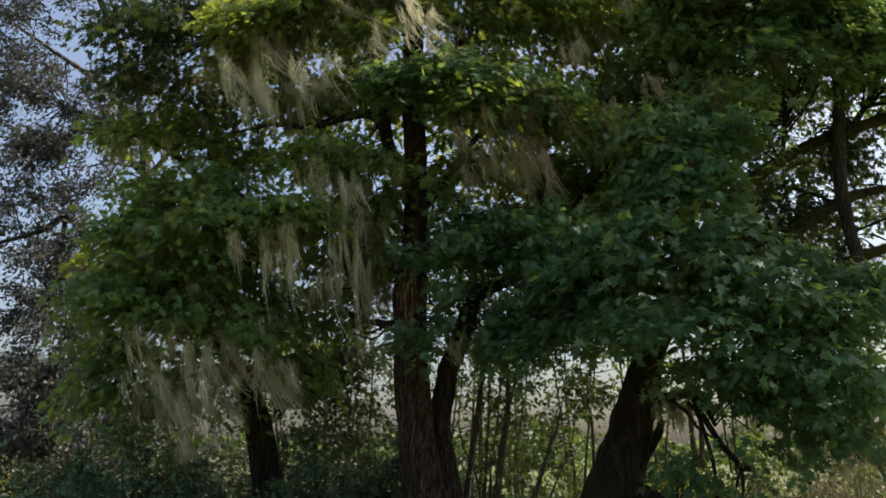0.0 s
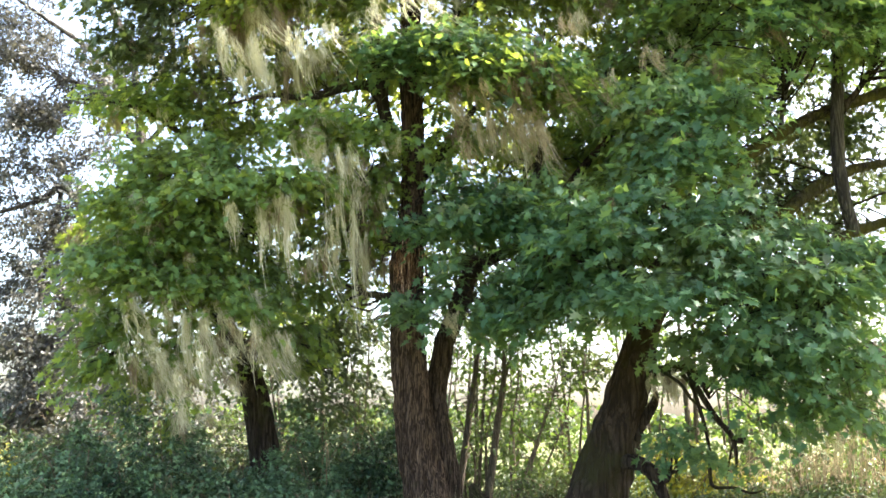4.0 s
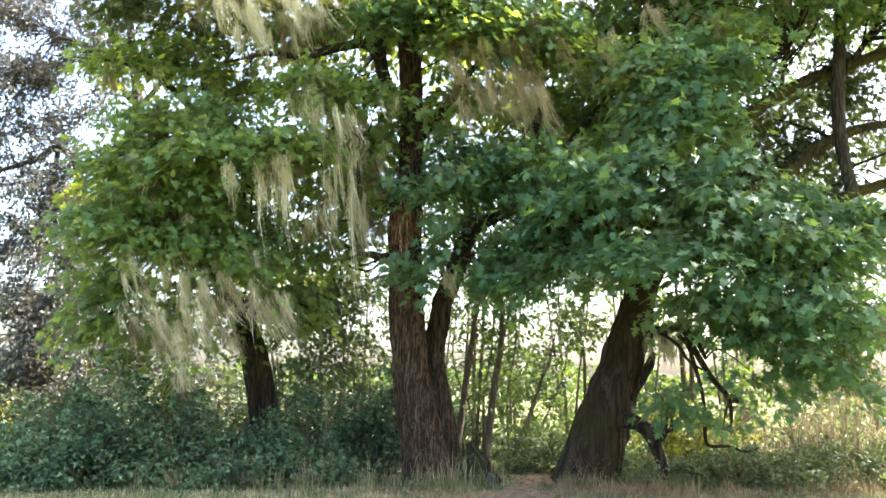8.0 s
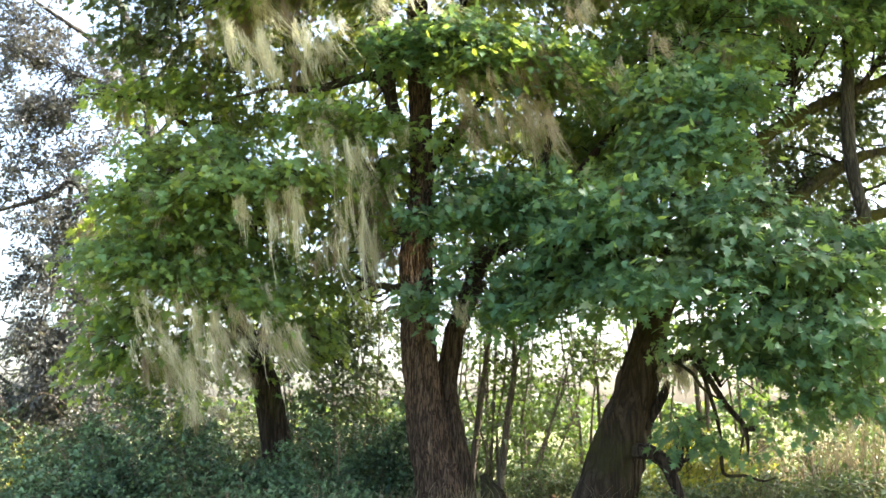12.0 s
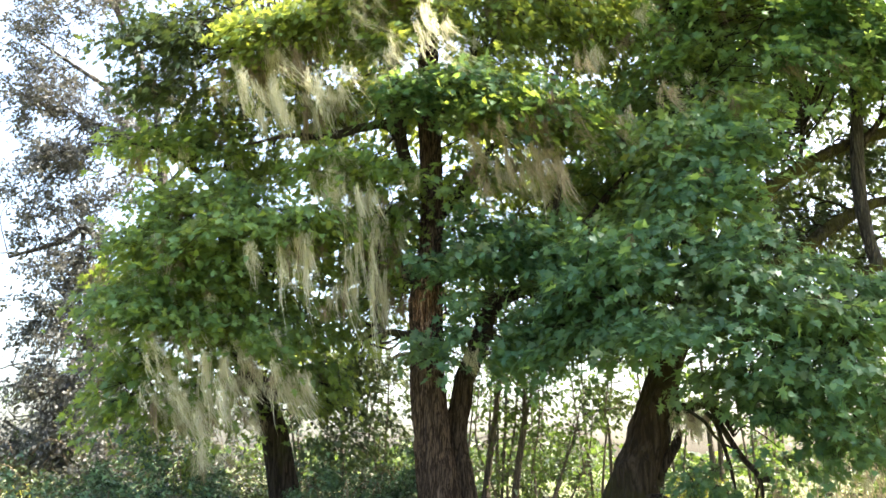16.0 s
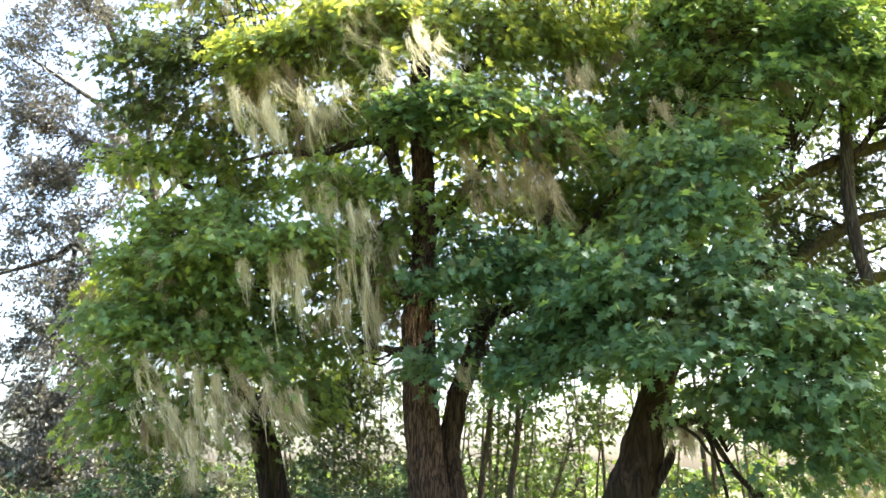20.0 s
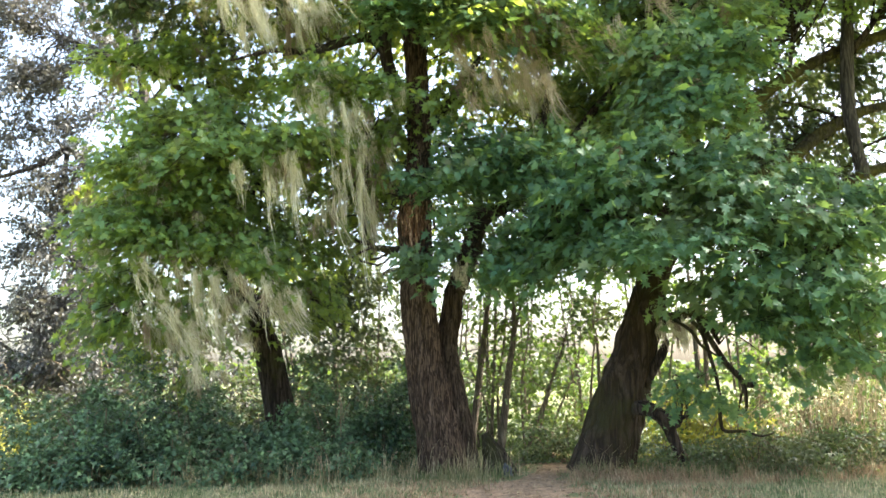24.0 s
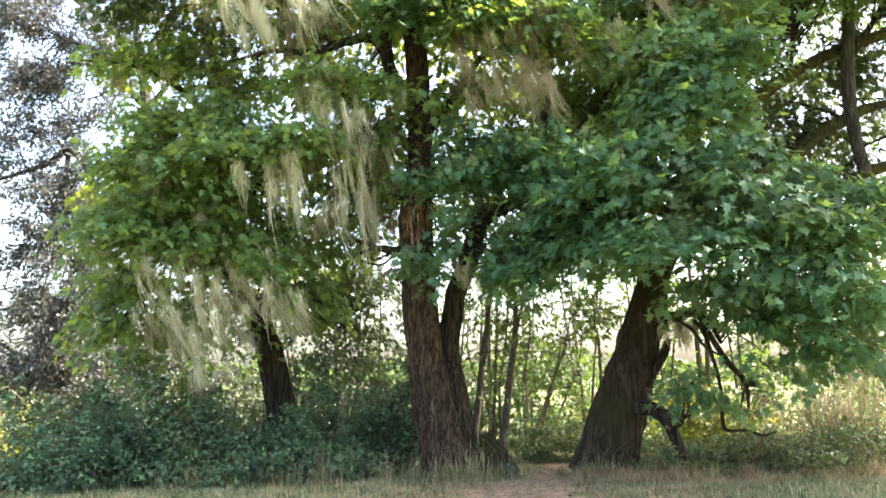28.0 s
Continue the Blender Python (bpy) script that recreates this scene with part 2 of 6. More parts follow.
class Batch:
    """Collects many small pieces that end up in one mesh."""

    def __init__(self):
        self.v, self.l, self.s, self.n = [], [], [], 0

    def add(self, verts, faces):
        """verts (n, 3), faces (m, k)."""
        faces = np.asarray(faces, np.int32)
        self.v.append(np.asarray(verts, np.float32).reshape(-1, 3))
        self.l.append((faces + self.n).ravel())
        self.s.append(np.full(len(faces), faces.shape[1], np.int32))
        self.n += len(self.v[-1])

    def scatter(self, shape, faces, places, frames, sizes):
        """Copies of one shape: places (n, 3), frames (n, 3, 3) whose rows are the shape's axes, sizes (n,)."""
        k, n = len(shape), len(places)
        v = np.einsum("kj,njc->nkc", shape, frames) * np.asarray(sizes)[:, None, None] + np.asarray(places)[:, None]
        f = np.asarray(faces)[None] + (np.arange(n) * k)[:, None, None]
        self.add(v.reshape(-1, 3), f.reshape(-1, np.asarray(faces).shape[1]))

    def mesh(self, name, material, smooth=True):
        return mesh_of(name, np.concatenate(self.v), np.concatenate(self.l), np.concatenate(self.s), material, smooth)


def empty(name, place, label, category, group="", kind=""):
    ob = new(name)
    ob.empty_display_size = 0.2
    ob.location = place
    return tagged(ob, label, category, group, kind)


def part(name, mesh, parent, label=""):
    """One mesh object under a thing; the mesh is in world metres."""
    ob = new(name, mesh)
    ob.parent = parent
    ob.location = -Vector(parent.location) if parent.parent is None else Vector((0, 0, 0))
    return tagged(ob, label)


def smooth_path(points, radii, steps):
    """A Catmull-Rom curve through points; returns places and radii."""
    p, r = np.asarray(points, float), np.asarray(radii, float)
    p = np.vstack([2 * p[0] - p[1], p, 2 * p[-1] - p[-2]])
    r = np.concatenate([[r[0]], r, [r[-1]]])
    out, rad = [], []
    for i in range(1, len(p) - 2):
        for u in np.linspace(0, 1, steps, endpoint=False):
            w = 0.5 * np.array([-u + 2 * u * u - u ** 3, 2 - 5 * u * u + 3 * u ** 3, u + 4 * u * u - 3 * u ** 3, -u * u + u ** 3])
            out.append(w @ p[i - 1:i + 3])
            rad.append(r[i] * (1 - u) + r[i + 1] * u)
    return np.array(out + [p[-2]]), np.array(rad + [r[-2]])


def tube(batch, path, radius, sides=6, rough=0.0, ridges=0.0, freq=9.0, flare=0.0):
    """A limb: a tapered tube along a path. rough: lumps; ridges: depth of furrows that run along it; flare: root flare at its foot."""
    path = np.asarray(path, float)
    n = len(path)
    t = np.gradient(path, axis=0)
    t /= np.linalg.norm(t, axis=1)[:, None] + 1e-9
    ref = np.array([0.31, 0.95, 0.02]) if abs(t[:, 2]).mean() > 0.5 else np.array([0.05, 0.1, 1.0])
    u = np.cross(t, ref)
    u /= np.linalg.norm(u, axis=1)[:, None] + 1e-9
    w = np.cross(t, u)
    ang = np.linspace(0, 2 * np.pi, sides, endpoint=False)
    r = np.repeat(np.asarray(radius, float)[:, None], sides, 1)
    along = np.concatenate([[0], np.cumsum(np.linalg.norm(np.diff(path, axis=0), axis=1))])
    if rough or ridges or flare:
        off = float(path[0].sum() * 7.3)
        for i in range(n):
            for k in range(sides):
                c, s = math.cos(ang[k]), math.sin(ang[k])
                d = 0.0
                if rough:
                    d += rough * noise.noise((c * 1.3 + off, s * 1.3, along[i] * 1.5)) + 0.5 * rough * noise.noise((c * 3 + off, s * 3, along[i] * 4))
                if ridges:
                    q = noise.noise((c * freq + off, s * freq, along[i] * 1.9))
                    q2 = noise.noise((c * freq * 2 + off, s * freq * 2, along[i] * 5))
                    d += ridges * (1.0 - 3.2 * abs(q)) + ridges * 0.4 * q2
                if flare:
                    lobes = 0.6 + 0.4 * math.sin(5 * ang[k] + 1.0) * math.cos(2 * ang[k] + off)
                    d += flare * lobes * math.exp(-along[i] / 0.38)
                r[i, k] += d * (1.0 if flare or ridges else r[i, k])
    v = path[:, None] + r[..., None] * (np.cos(ang)[None, :, None] * u[:, None] + np.sin(ang)[None, :, None] * w[:, None])
    i, k = np.meshgrid(np.arange(n - 1), np.arange(sides), indexing="ij")
    q = np.stack([i * sides + k, i * sides + (k + 1) % sides, (i + 1) * sides + (k + 1) % sides, (i + 1) * sides + k], -1).reshape(-1, 4)
    batch.add(v.reshape(-1, 3), q)
    tip = np.vstack([v[-1], path[-1:] + t[-1:] * radius[-1] * 0.6])
    batch.add(tip, [(k, (k + 1) % sides, sides) for k in range(sides)])
    if sides > 4:
        foot = np.vstack([v[0], path[:1] - t[:1] * radius[0] * 0.5])
        batch.add(foot, [((k + 1) % sides, k, sides) for k in range(sides)])


def unit(v):
    return v / (np.linalg.norm(v, axis=-1, keepdims=True) + 1e-9)


def frames_of(tip, up):
    """Rows: across, along the tip, normal."""
    y = unit(tip)
    x = unit(np.cross(y, up))
    return np.stack([x, y, np.cross(x, y)], 1)


def leaf_shape(half, fold=0.16, droop=0.16):
    """A leaf of one unit from half its outline (x across, y along); folded at the midrib."""
    pts = [(0.0, half[0][1])] + list(half[1:-1]) + [(0.0, half[-1][1])] + [(-x, y) for x, y in reversed(half[1:-1])]
    v = [(0.0, 0.34, 0.0)] + [(x, y, fold * abs(x) - droop * y * y) for x, y in pts]
    n = len(pts)
    return np.array(v), np.array([(0, 1 + i, 1 + (i + 1) % n) for i in range(n)])


MAPLE = leaf_shape([(0, 0.02), (0.40, -0.10), (0.17, 0.19), (0.64, 0.44), (0.19, 0.45), (0.31, 0.80), (0.12, 0.74), (0, 1.10)])
TRIPLE = leaf_shape([(0, 0.0), (0.44, 0.10), (0.16, 0.36), (0, 1.0)])
OVAL = leaf_shape([(0, 0.0), (0.26, 0.25), (0.27, 0.6), (0, 1.0)])
OAK = leaf_shape([(0, 0.0), (0.20, 0.22), (0.12, 0.38), (0.28, 0.6), (0, 1.0)])
SLIM = (np.array([(0, 0, 0), (0.22, 0.45, 0.06), (0, 1, -0.1), (-0.22, 0.45, 0.06)]), np.array([(0, 1, 2), (0, 2, 3)]))


class Crown:
    """The leaf masses and twigs of one tree; twigs grow out of the nearest limb."""

    def __init__(self, limbs, heart):
        self.limbs, self.heart = np.concatenate(limbs), np.array(heart)
        self.places, self.frames, self.sizes = [], [], []
        self.twigs, self.sprays, self.gaps = Batch(), [], []

    def bare(self, line, wide, deepest, share=0.9):
        """Few leaves grow on the near side of this stretch of trunk or limb."""
        self.gaps.append((np.array(line), wide, deepest, share))

    def mass(self, centre, reach, leaves, size=0.150, per=38, spread=0.80, flat=0.95, shell=0.35, thick=2.9, loose=False):
        """Fans of leaves inside one bulge of the crown. reach: its half axes."""
        c, rc = np.array(centre), np.array(reach)
        for _ in range(max(1, int(leaves * thick / per))):
            d = unit(rng.normal(size=3))
            if d[2] < -0.3 and rng.random() < 0.5:
                d[2] = -d[2]
            p = c + d * rc * (shell + (1 - shell) * rng.random() ** 0.5) * rng.uniform(0.75, 1.12)
            out = p - self.heart
            out[2] *= 0.15
            out = unit(out + rng.normal(size=3) * (0.7, 0.7, 0.15))
            self.spray(p, out, per, size, spread * rng.uniform(0.7, 1.25), flat, loose)
            if rng.random() < 0.6:
                self.twig(p - out * 0.35)

    def spray(self, p, out, count, size, spread, flat, loose=False):
        side = unit(np.cross(out, (0, 0, 1.0)))
        u, v = rng.uniform(-0.55, 0.6, count), rng.normal(size=count) * 0.36
        tilt, rise = rng.uniform(-0.4, 0.4), rng.uniform(-0.4, 0.25)
        pos = p + spread * (u[:, None] * out + v[:, None] * side)
        pos[:, 2] += spread * (-0.40 * (u + 0.3) ** 2 - 0.45 * np.abs(v) ** 1.5 + v * tilt + u * rise) + rng.normal(size=count) * 0.08
        if loose:
            pos = p + rng.normal(size=(count, 3)) * spread * 0.42
        tip = out * (0.55 + u[:, None]) + side * np.sign(v)[:, None] * 0.55 + rng.normal(size=(count, 3)) * 0.45
        tip[:, 2] -= rng.uniform(0.1, 1.1, count)
        up = np.array([0, 0, flat * 0.85]) + out * 0.42 + rng.normal(size=(count, 3)) * 0.36
        self.places.append(pos)
        self.frames.append(frames_of(tip, up))
        self.sizes.append(size * rng.uniform(0.5, 1.3, count))
        self.sprays.append(p)
        for k in range(0, count, 12):
            q = pos[k]
            self.twigs.add(*thin(np.array([p - out * 0.3, (p + q) / 2 + (0, 0, 0.03), q]), 0.005))

    def beards(self, tree, count, shortest, longest):
        """Small lichen beards under leaf fans all through the crown."""
        for i in rng.choice(len(self.sprays), count, replace=False):
            ln = rng.uniform(shortest, longest)
            part("hanging_lichen", beard(self.sprays[i] - np.array([0, 0, 0.05]), ln * rng.uniform(0.5, 1.3), ln, LICHEN if rng.random() < 0.4 else LICHEN_BROWN, 4, 34, rng.uniform(0.1, 0.7)), tree)["kind"] = "stuff"

    def twig(self, p):
        d = np.linalg.norm(self.limbs - p, axis=1)
        base = self.limbs[np.argmin(d + rng.uniform(0, 0.5, len(d)))]
        gap = np.linalg.norm(p - base)
        if gap < 0.05 or gap > 3.4:
            return
        a = base + (p - base) * 0.35 + rng.normal(size=3) * 0.08 * gap
        b = base + (p - base) * 0.7 + rng.normal(size=3) * 0.07 * gap
        a[2] += 0.12 * gap
        b[2] += 0.10 * gap
        path, rad = smooth_path([base, a, b, p], np.array([0.010, 0.008, 0.006, 0.003]) + 0.006 * gap * np.array([1, 0.7, 0.4, 0.1]), 3)
        tube(self.twigs, path, rad, 4)

    def build(self, tree, shape, material, bark, singles=0):
        """Leaves and twigs as parts of the tree; some leaves near the front as parts of their own."""
        pl, fr, sz = np.concatenate(self.places), np.concatenate(self.frames), np.concatenate(self.sizes)
        for line, wide, deepest, share in self.gaps:
            near = pl[:, None, [0, 2]] - line[None, :, [0, 2]]
            bare = (np.sqrt((near ** 2).sum(2)).min(1) < wide) & (pl[:, 1] < deepest) & (rng.random(len(pl)) < share)
            pl, fr, sz = pl[~bare], fr[~bare], sz[~bare]
        keep = np.ones(len(pl), bool)
        pick = np.argsort(pl[:, 1] + 0.4 * rng.random(len(pl)))[:singles]
        keep[pick] = False
        b = Batch()
        b.scatter(shape[0], shape[1], pl[keep], fr[keep], sz[keep])
        crown = tagged(part("crown", b.mesh("crown", material), tree), kind="stuff")
        one = Batch()
        one.add(*shape)
        me = one.mesh("leaf", material)
        for i in pick:
            ob = new("leaf", me)
            ob.parent = crown
            ob.matrix_basis = Matrix.Translation(Vector(pl[i])) @ Matrix(fr[i].T.tolist()).to_4x4() @ Matrix.Scale(sz[i], 4)
        if self.twigs.n:
            tagged(part("twig", self.twigs.mesh("twig", bark), tree), kind="stuff")


def thin(path, r):
    """A three-sided twig."""
    b = Batch()
    tube(b, path, np.linspace(r, r * 0.4, len(path)), 3)
    v, l = np.concatenate(b.v), b.l[0].reshape(-1, 4)
    return v, l


def beard(top, width, length, material=None, plumes=5, strands=46, lean=0.32, depth=0.15):
    """A hanging beard of lichen: plumes of fine strands that run together at their tips; the wind leans them."""
    b = Batch()
    top = np.array(top)
    for _ in range(int(plumes * 1.9)):
        root = top + np.array([rng.uniform(-0.5, 0.5) * width, rng.uniform(-1, 1) * depth, rng.uniform(-0.35, 0.12) * length])
        ln = length * (0.22 + 0.9 * rng.random() ** 1.6)
        tip = root + np.array([lean * ln * rng.uniform(0.3, 1.4), rng.normal() * 0.05, -ln])
        sw = width / plumes * rng.uniform(0.3, 1.3)
        n = int(strands * rng.uniform(0.5, 1.4))
        t = np.linspace(0, 1, 6)[None, :, None]
        s = root + rng.normal(size=(n, 3)) * (sw * 0.42, 0.07, 0.07 * length)
        e = tip + rng.normal(size=(n, 3)) * (sw * 0.13, 0.04, ln * 0.08)
        e = s + (e - s) * (0.12 + 0.95 * rng.random(n) ** 1.3)[:, None]
        mid = rng.normal(size=(n, 3)) * (sw * 0.25, 0.04, 0.0)
        line = s[:, None] * (1 - t) + e[:, None] * t + mid[:, None] * (t * (1 - t) * 4) + np.array([-lean * ln * 0.35, 0, 0]) * (t * (1 - t) * 2)
        line = line + np.cumsum(rng.normal(size=line.shape) * (0.013, 0.010, 0.006), axis=1)
        ang = rng.uniform(0, np.pi, n)
        wd = rng.uniform(0.0018, 0.0058, n)
        off = np.stack([np.cos(ang), np.sin(ang), np.zeros(n)], 1) * wd[:, None]
        taper = np.array([0.9, 1, 1, 0.8, 0.55, 0.12])[None, :, None]
        v = np.stack([line - off[:, None] * taper, line + off[:, None] * taper], 2).reshape(n, 12, 3)
        f = np.array([(2 * i, 2 * i + 1, 2 * i + 3, 2 * i + 2) for i in range(5)])
        b.add(v.reshape(-1, 3), (f[None] + (np.arange(n) * 12)[:, None, None]).reshape(-1, 4))
    return b.mesh("hanging_lichen", material or LICHEN)


def limb(tree, name, points, radii, bark, sides=12, steps=8, rough=0.12, label=""):
    """One limb as a part; returns its line for the twigs."""
    path, rad = smooth_path(points, radii, steps)
    b = Batch()
    tube(b, path, rad, sides, rough)
    part(name, b.mesh(name, bark), tree, label)
    return path


def trunk(tree, points, radii, bark, sides=72, steps=40, ridges=0.012, flare=0.16, rough=0.02, name="trunk", label="", freq=7.0):
    path, rad = smooth_path(points, radii, steps)
    b = Batch()
    tube(b, path, rad, sides, rough, ridges, freq, flare)
    part(name, b.mesh(name, bark, True), tree, label)
    return path


# ---- ground ----


def height(x, y):
    """A nearly flat verge that falls away behind the trees."""
    h = 0.05 * noise.noise((x * 0.35, y * 0.35, 3.1)) + 0.02 * noise.noise((x * 1.3, y * 1.3, 7.7))
    fall = max(0.0, y - 19.0)
    return h - min(0.02 * fall, 0.6)


def build_ground():
    xs = np.concatenate([[-2500, -600, -200, -80], np.linspace(-40, 40, 161), [80, 200, 600, 2500]])
    ys = np.concatenate([[-2500, -600, -150, -40], np.linspace(-10, 50, 121), [80, 150, 400, 1000, 2500]])
    v = [(x, y, height(x, y) if abs(x) < 60 and -30 < y < 60 else (-0.6 if y > 55 else 0.0)) for y in ys for x in xs]
    w = len(xs)
    f = [(j * w + i, j * w + i + 1, (j + 1) * w + i + 1, (j + 1) * w + i) for j in range(len(ys) - 1) for i in range(w - 1)]
    b = Batch()
    b.add(v, f)
    tagged(new("ground", b.mesh("ground", GROUND)), "grassy verge of dry and green grass over brown earth", "ground", kind="structure")


build_ground()


def path_middle(y):
    return float(np.interp(y, [9.0, 12.3, 13.2, 14.0, 15.0, 16.4, 19.0], [0.6, 0.95, 1.05, 1.30, 1.65, 1.95, 2.1]))


def path_half(y):
    return float(np.interp(y, [9.0, 12.3, 13.2, 14.0, 15.0, 16.4, 19.0], [1.4, 1.45, 1.05, 0.62, 0.42, 0.36, 0.34]))


def build_path():
    """A trodden strip of bare soil that leads between the trunks."""
    v, n, rows = [], 13, 70
    for i in range(rows):
        y0 = 9.0 + 10.0 * i / (rows - 1)
        half = path_half(y0) * (1.0 + 0.5 * noise.noise((y0 * 1.6, 0.4, 2.0)))
        for k in range(n):
            u = 2 * k / (n - 1) - 1
            x, y = path_middle(y0) + u * half + 0.2 * noise.noise((y0 * 1.7, u, 8.0)), y0 + 0.1 * noise.noise((u * 3, y0 * 2, 5.0))
            rim = 1 - abs(u) ** 3
            v.append((x, y, height(x, y) - 0.012 + 0.024 * rim + 0.012 * noise.noise((x * 4, y * 4, 0))))
    f = [(i * n + k, i * n + k + 1, (i + 1) * n + k + 1, (i + 1) * n + k) for i in range(rows - 1) for k in range(n - 1)]
    b = Batch()
    b.add(v, f)
    tagged(new("path", b.mesh("path", SOIL)), "trodden bare brown earth path between the tree trunks", "path", kind="structure")


build_path()

# ---- the big furrowed tree in the middle ----
big_tree = empty("maple_tree", (-0.14, 15.60, 0.01), "tall maple with furrowed grey-brown bark, twin stems and hanging lichen", "tree")
big_tree.location.z = 0
main = trunk(big_tree, [(-0.05, 15.60, -0.12), (-0.08, 15.60, 0.30), (-0.24, 15.60, 1.06), (-0.39, 15.60, 1.94), (-0.46, 15.60, 2.83), (-0.50, 15.60, 3.74), (-0.48, 15.65, 4.47), (-0.42, 15.70, 5.32), (-0.42, 15.75, 6.40), (-0.47, 15.80, 7.96), (-0.51, 15.90, 9.84), (-0.57, 16.00, 13.03)],
             [0.43, 0.405, 0.36, 0.31, 0.29, 0.275, 0.255, 0.205, 0.195, 0.19, 0.17, 0.10], BARK_BIG, sides=150, steps=30, ridges=0.026, flare=0.07, freq=3.6, label="furrowed grey-brown trunk")
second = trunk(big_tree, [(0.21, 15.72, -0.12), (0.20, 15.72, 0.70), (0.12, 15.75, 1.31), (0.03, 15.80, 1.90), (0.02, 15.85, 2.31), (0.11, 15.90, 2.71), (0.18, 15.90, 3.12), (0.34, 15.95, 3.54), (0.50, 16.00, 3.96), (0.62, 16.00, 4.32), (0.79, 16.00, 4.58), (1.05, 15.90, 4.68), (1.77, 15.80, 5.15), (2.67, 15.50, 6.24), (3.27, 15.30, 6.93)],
               [0.30, 0.25, 0.21, 0.19, 0.185, 0.18, 0.175, 0.165, 0.15, 0.14, 0.13, 0.12, 0.10, 0.07, 0.035], BARK_STEM_SHADE, sides=64, steps=14, ridges=0.016, flare=0.10, name="stem", label="second stem with shade put into its bark colour")
limbs_a = [main[120:], second[90:]]
limbs_a.append(limb(big_tree, "limb", [(-0.51, 15.75, 6.45), (-0.85, 15.70, 7.03), (-1.00, 15.65, 7.56), (-1.06, 15.70, 8.36), (-1.33, 15.70, 9.74), (-1.68, 15.70, 11.77)], [0.12, 0.13, 0.125, 0.11, 0.09, 0.04], BARK_DARK))
limbs_a.append(limb(big_tree, "limb", [(-1.00, 15.65, 7.56), (-1.27, 15.50, 7.85), (-1.77, 15.30, 7.70), (-2.35, 15.10, 7.45), (-2.92, 14.90, 7.42), (-3.68, 14.80, 7.21)], [0.10, 0.09, 0.08, 0.065, 0.045, 0.02], BARK_DARK))
limbs_a.append(limb(big_tree, "limb", [(-0.59, 15.60, 3.74), (-0.68, 15.55, 4.14), (-0.71, 15.50, 4.49), (-0.68, 15.50, 4.85)], [0.14, 0.14, 0.11, 0.05], BARK_BIG, label="broken stub of a side stem"))
limbs_a.append(limb(big_tree, "limb", [(-0.70, 15.60, 3.94), (-1.09, 15.40, 3.89), (-1.38, 15.30, 4.10), (-1.35, 15.20, 5.09), (-1.30, 15.10, 5.89)], [0.06, 0.05, 0.045, 0.03, 0.015], BARK_DARK))
limbs_a.append(limb(big_tree, "limb", [(-0.37, 15.80, 5.98), (0.21, 16.30, 6.91), (0.88, 16.70, 7.98), (1.82, 17.00, 8.83)], [0.09, 0.075, 0.055, 0.02], BARK_DARK))
limbs_a.append(limb(big_tree, "limb", [(1.77, 15.80, 5.15), (1.84, 15.60, 6.05), (1.95, 15.40, 6.95), (1.78, 15.20, 7.95)], [0.075, 0.07, 0.05, 0.02], BARK_DARK))
limbs_a.append(limb(big_tree, "limb", [(-0.51, 15.90, 9.47), (-0.97, 15.60, 10.05), (-2.03, 15.20, 9.96), (-3.23, 14.80, 9.40), (-4.00, 14.60, 9.07)], [0.09, 0.08, 0.06, 0.04, 0.015], BARK_DARK))
limbs_a.append(limb(big_tree, "limb", [(-0.49, 15.90, 10.09), (0.37, 15.80, 11.04), (1.60, 15.40, 11.29), (2.98, 15.00, 11.16)], [0.09, 0.075, 0.05, 0.02], BARK_DARK))
limbs_a.append(limb(big_tree, "limb", [(-0.44, 15.80, 8.81), (0.60, 16.20, 9.73), (2.05, 16.80, 10.42), (3.87, 17.40, 11.13)], [0.09, 0.075, 0.05, 0.02], BARK_DARK))

crown_a = Crown(limbs_a, (-0.44, 15.70, 6.06))
crown_a.mass((-1.77, 14.60, 6.75), (0.89, 0.70, 0.36), 420)
crown_a.mass((-0.79, 14.70, 6.57), (0.45, 0.40, 0.21), 110)
crown_a.mass((-1.14, 15.60, 5.82), (0.80, 0.70, 0.60), 400)
crown_a.mass((-1.90, 16.20, 4.67), (0.94, 0.80, 0.94), 420)
crown_a.mass((0.35, 15.40, 6.67), (0.44, 0.40, 0.44), 90)
crown_a.mass((0.86, 14.40, 7.73), (0.83, 0.80, 0.46), 420)
crown_a.mass((1.83, 14.40, 7.52), (1.02, 0.80, 0.46), 480)
crown_a.mass((1.87, 16.60, 7.14), (1.17, 1.00, 0.75), 160)
crown_a.mass((0.34, 17.40, 7.39), (0.78, 1.00, 0.89), 120)
front_a = Crown(limbs_a, (-0.43, 15.70, 5.00))
front_a.mass((0.29, 14.50, 5.04), (0.37, 0.40, 0.37), 130, 0.16)
front_a.mass((0.15, 14.50, 3.64), (0.39, 0.40, 0.32), 120, 0.16)
front_a.mass((0.94, 14.40, 3.49), (0.83, 0.70, 0.31), 300, 0.16)
front_a.mass((1.69, 14.40, 3.97), (0.55, 0.70, 0.46), 240, 0.16)
front_a.mass((0.76, 14.40, 4.15), (0.65, 0.60, 0.42), 260, 0.16)
front_a.mass((1.23, 14.30, 5.29), (0.83, 0.70, 0.46), 130, 0.16)
front_a.mass((2.03, 14.00, 4.84), (0.72, 0.70, 0.45), 170, 0.16)
front_a.mass((0.64, 15.00, 5.46), (0.77, 0.90, 0.72), 300, 0.16)
front_a.mass((1.30, 15.20, 4.91), (0.88, 0.90, 0.68), 380, 0.16)
high = Crown(limbs_a, (-0.53, 15.80, 10.03))
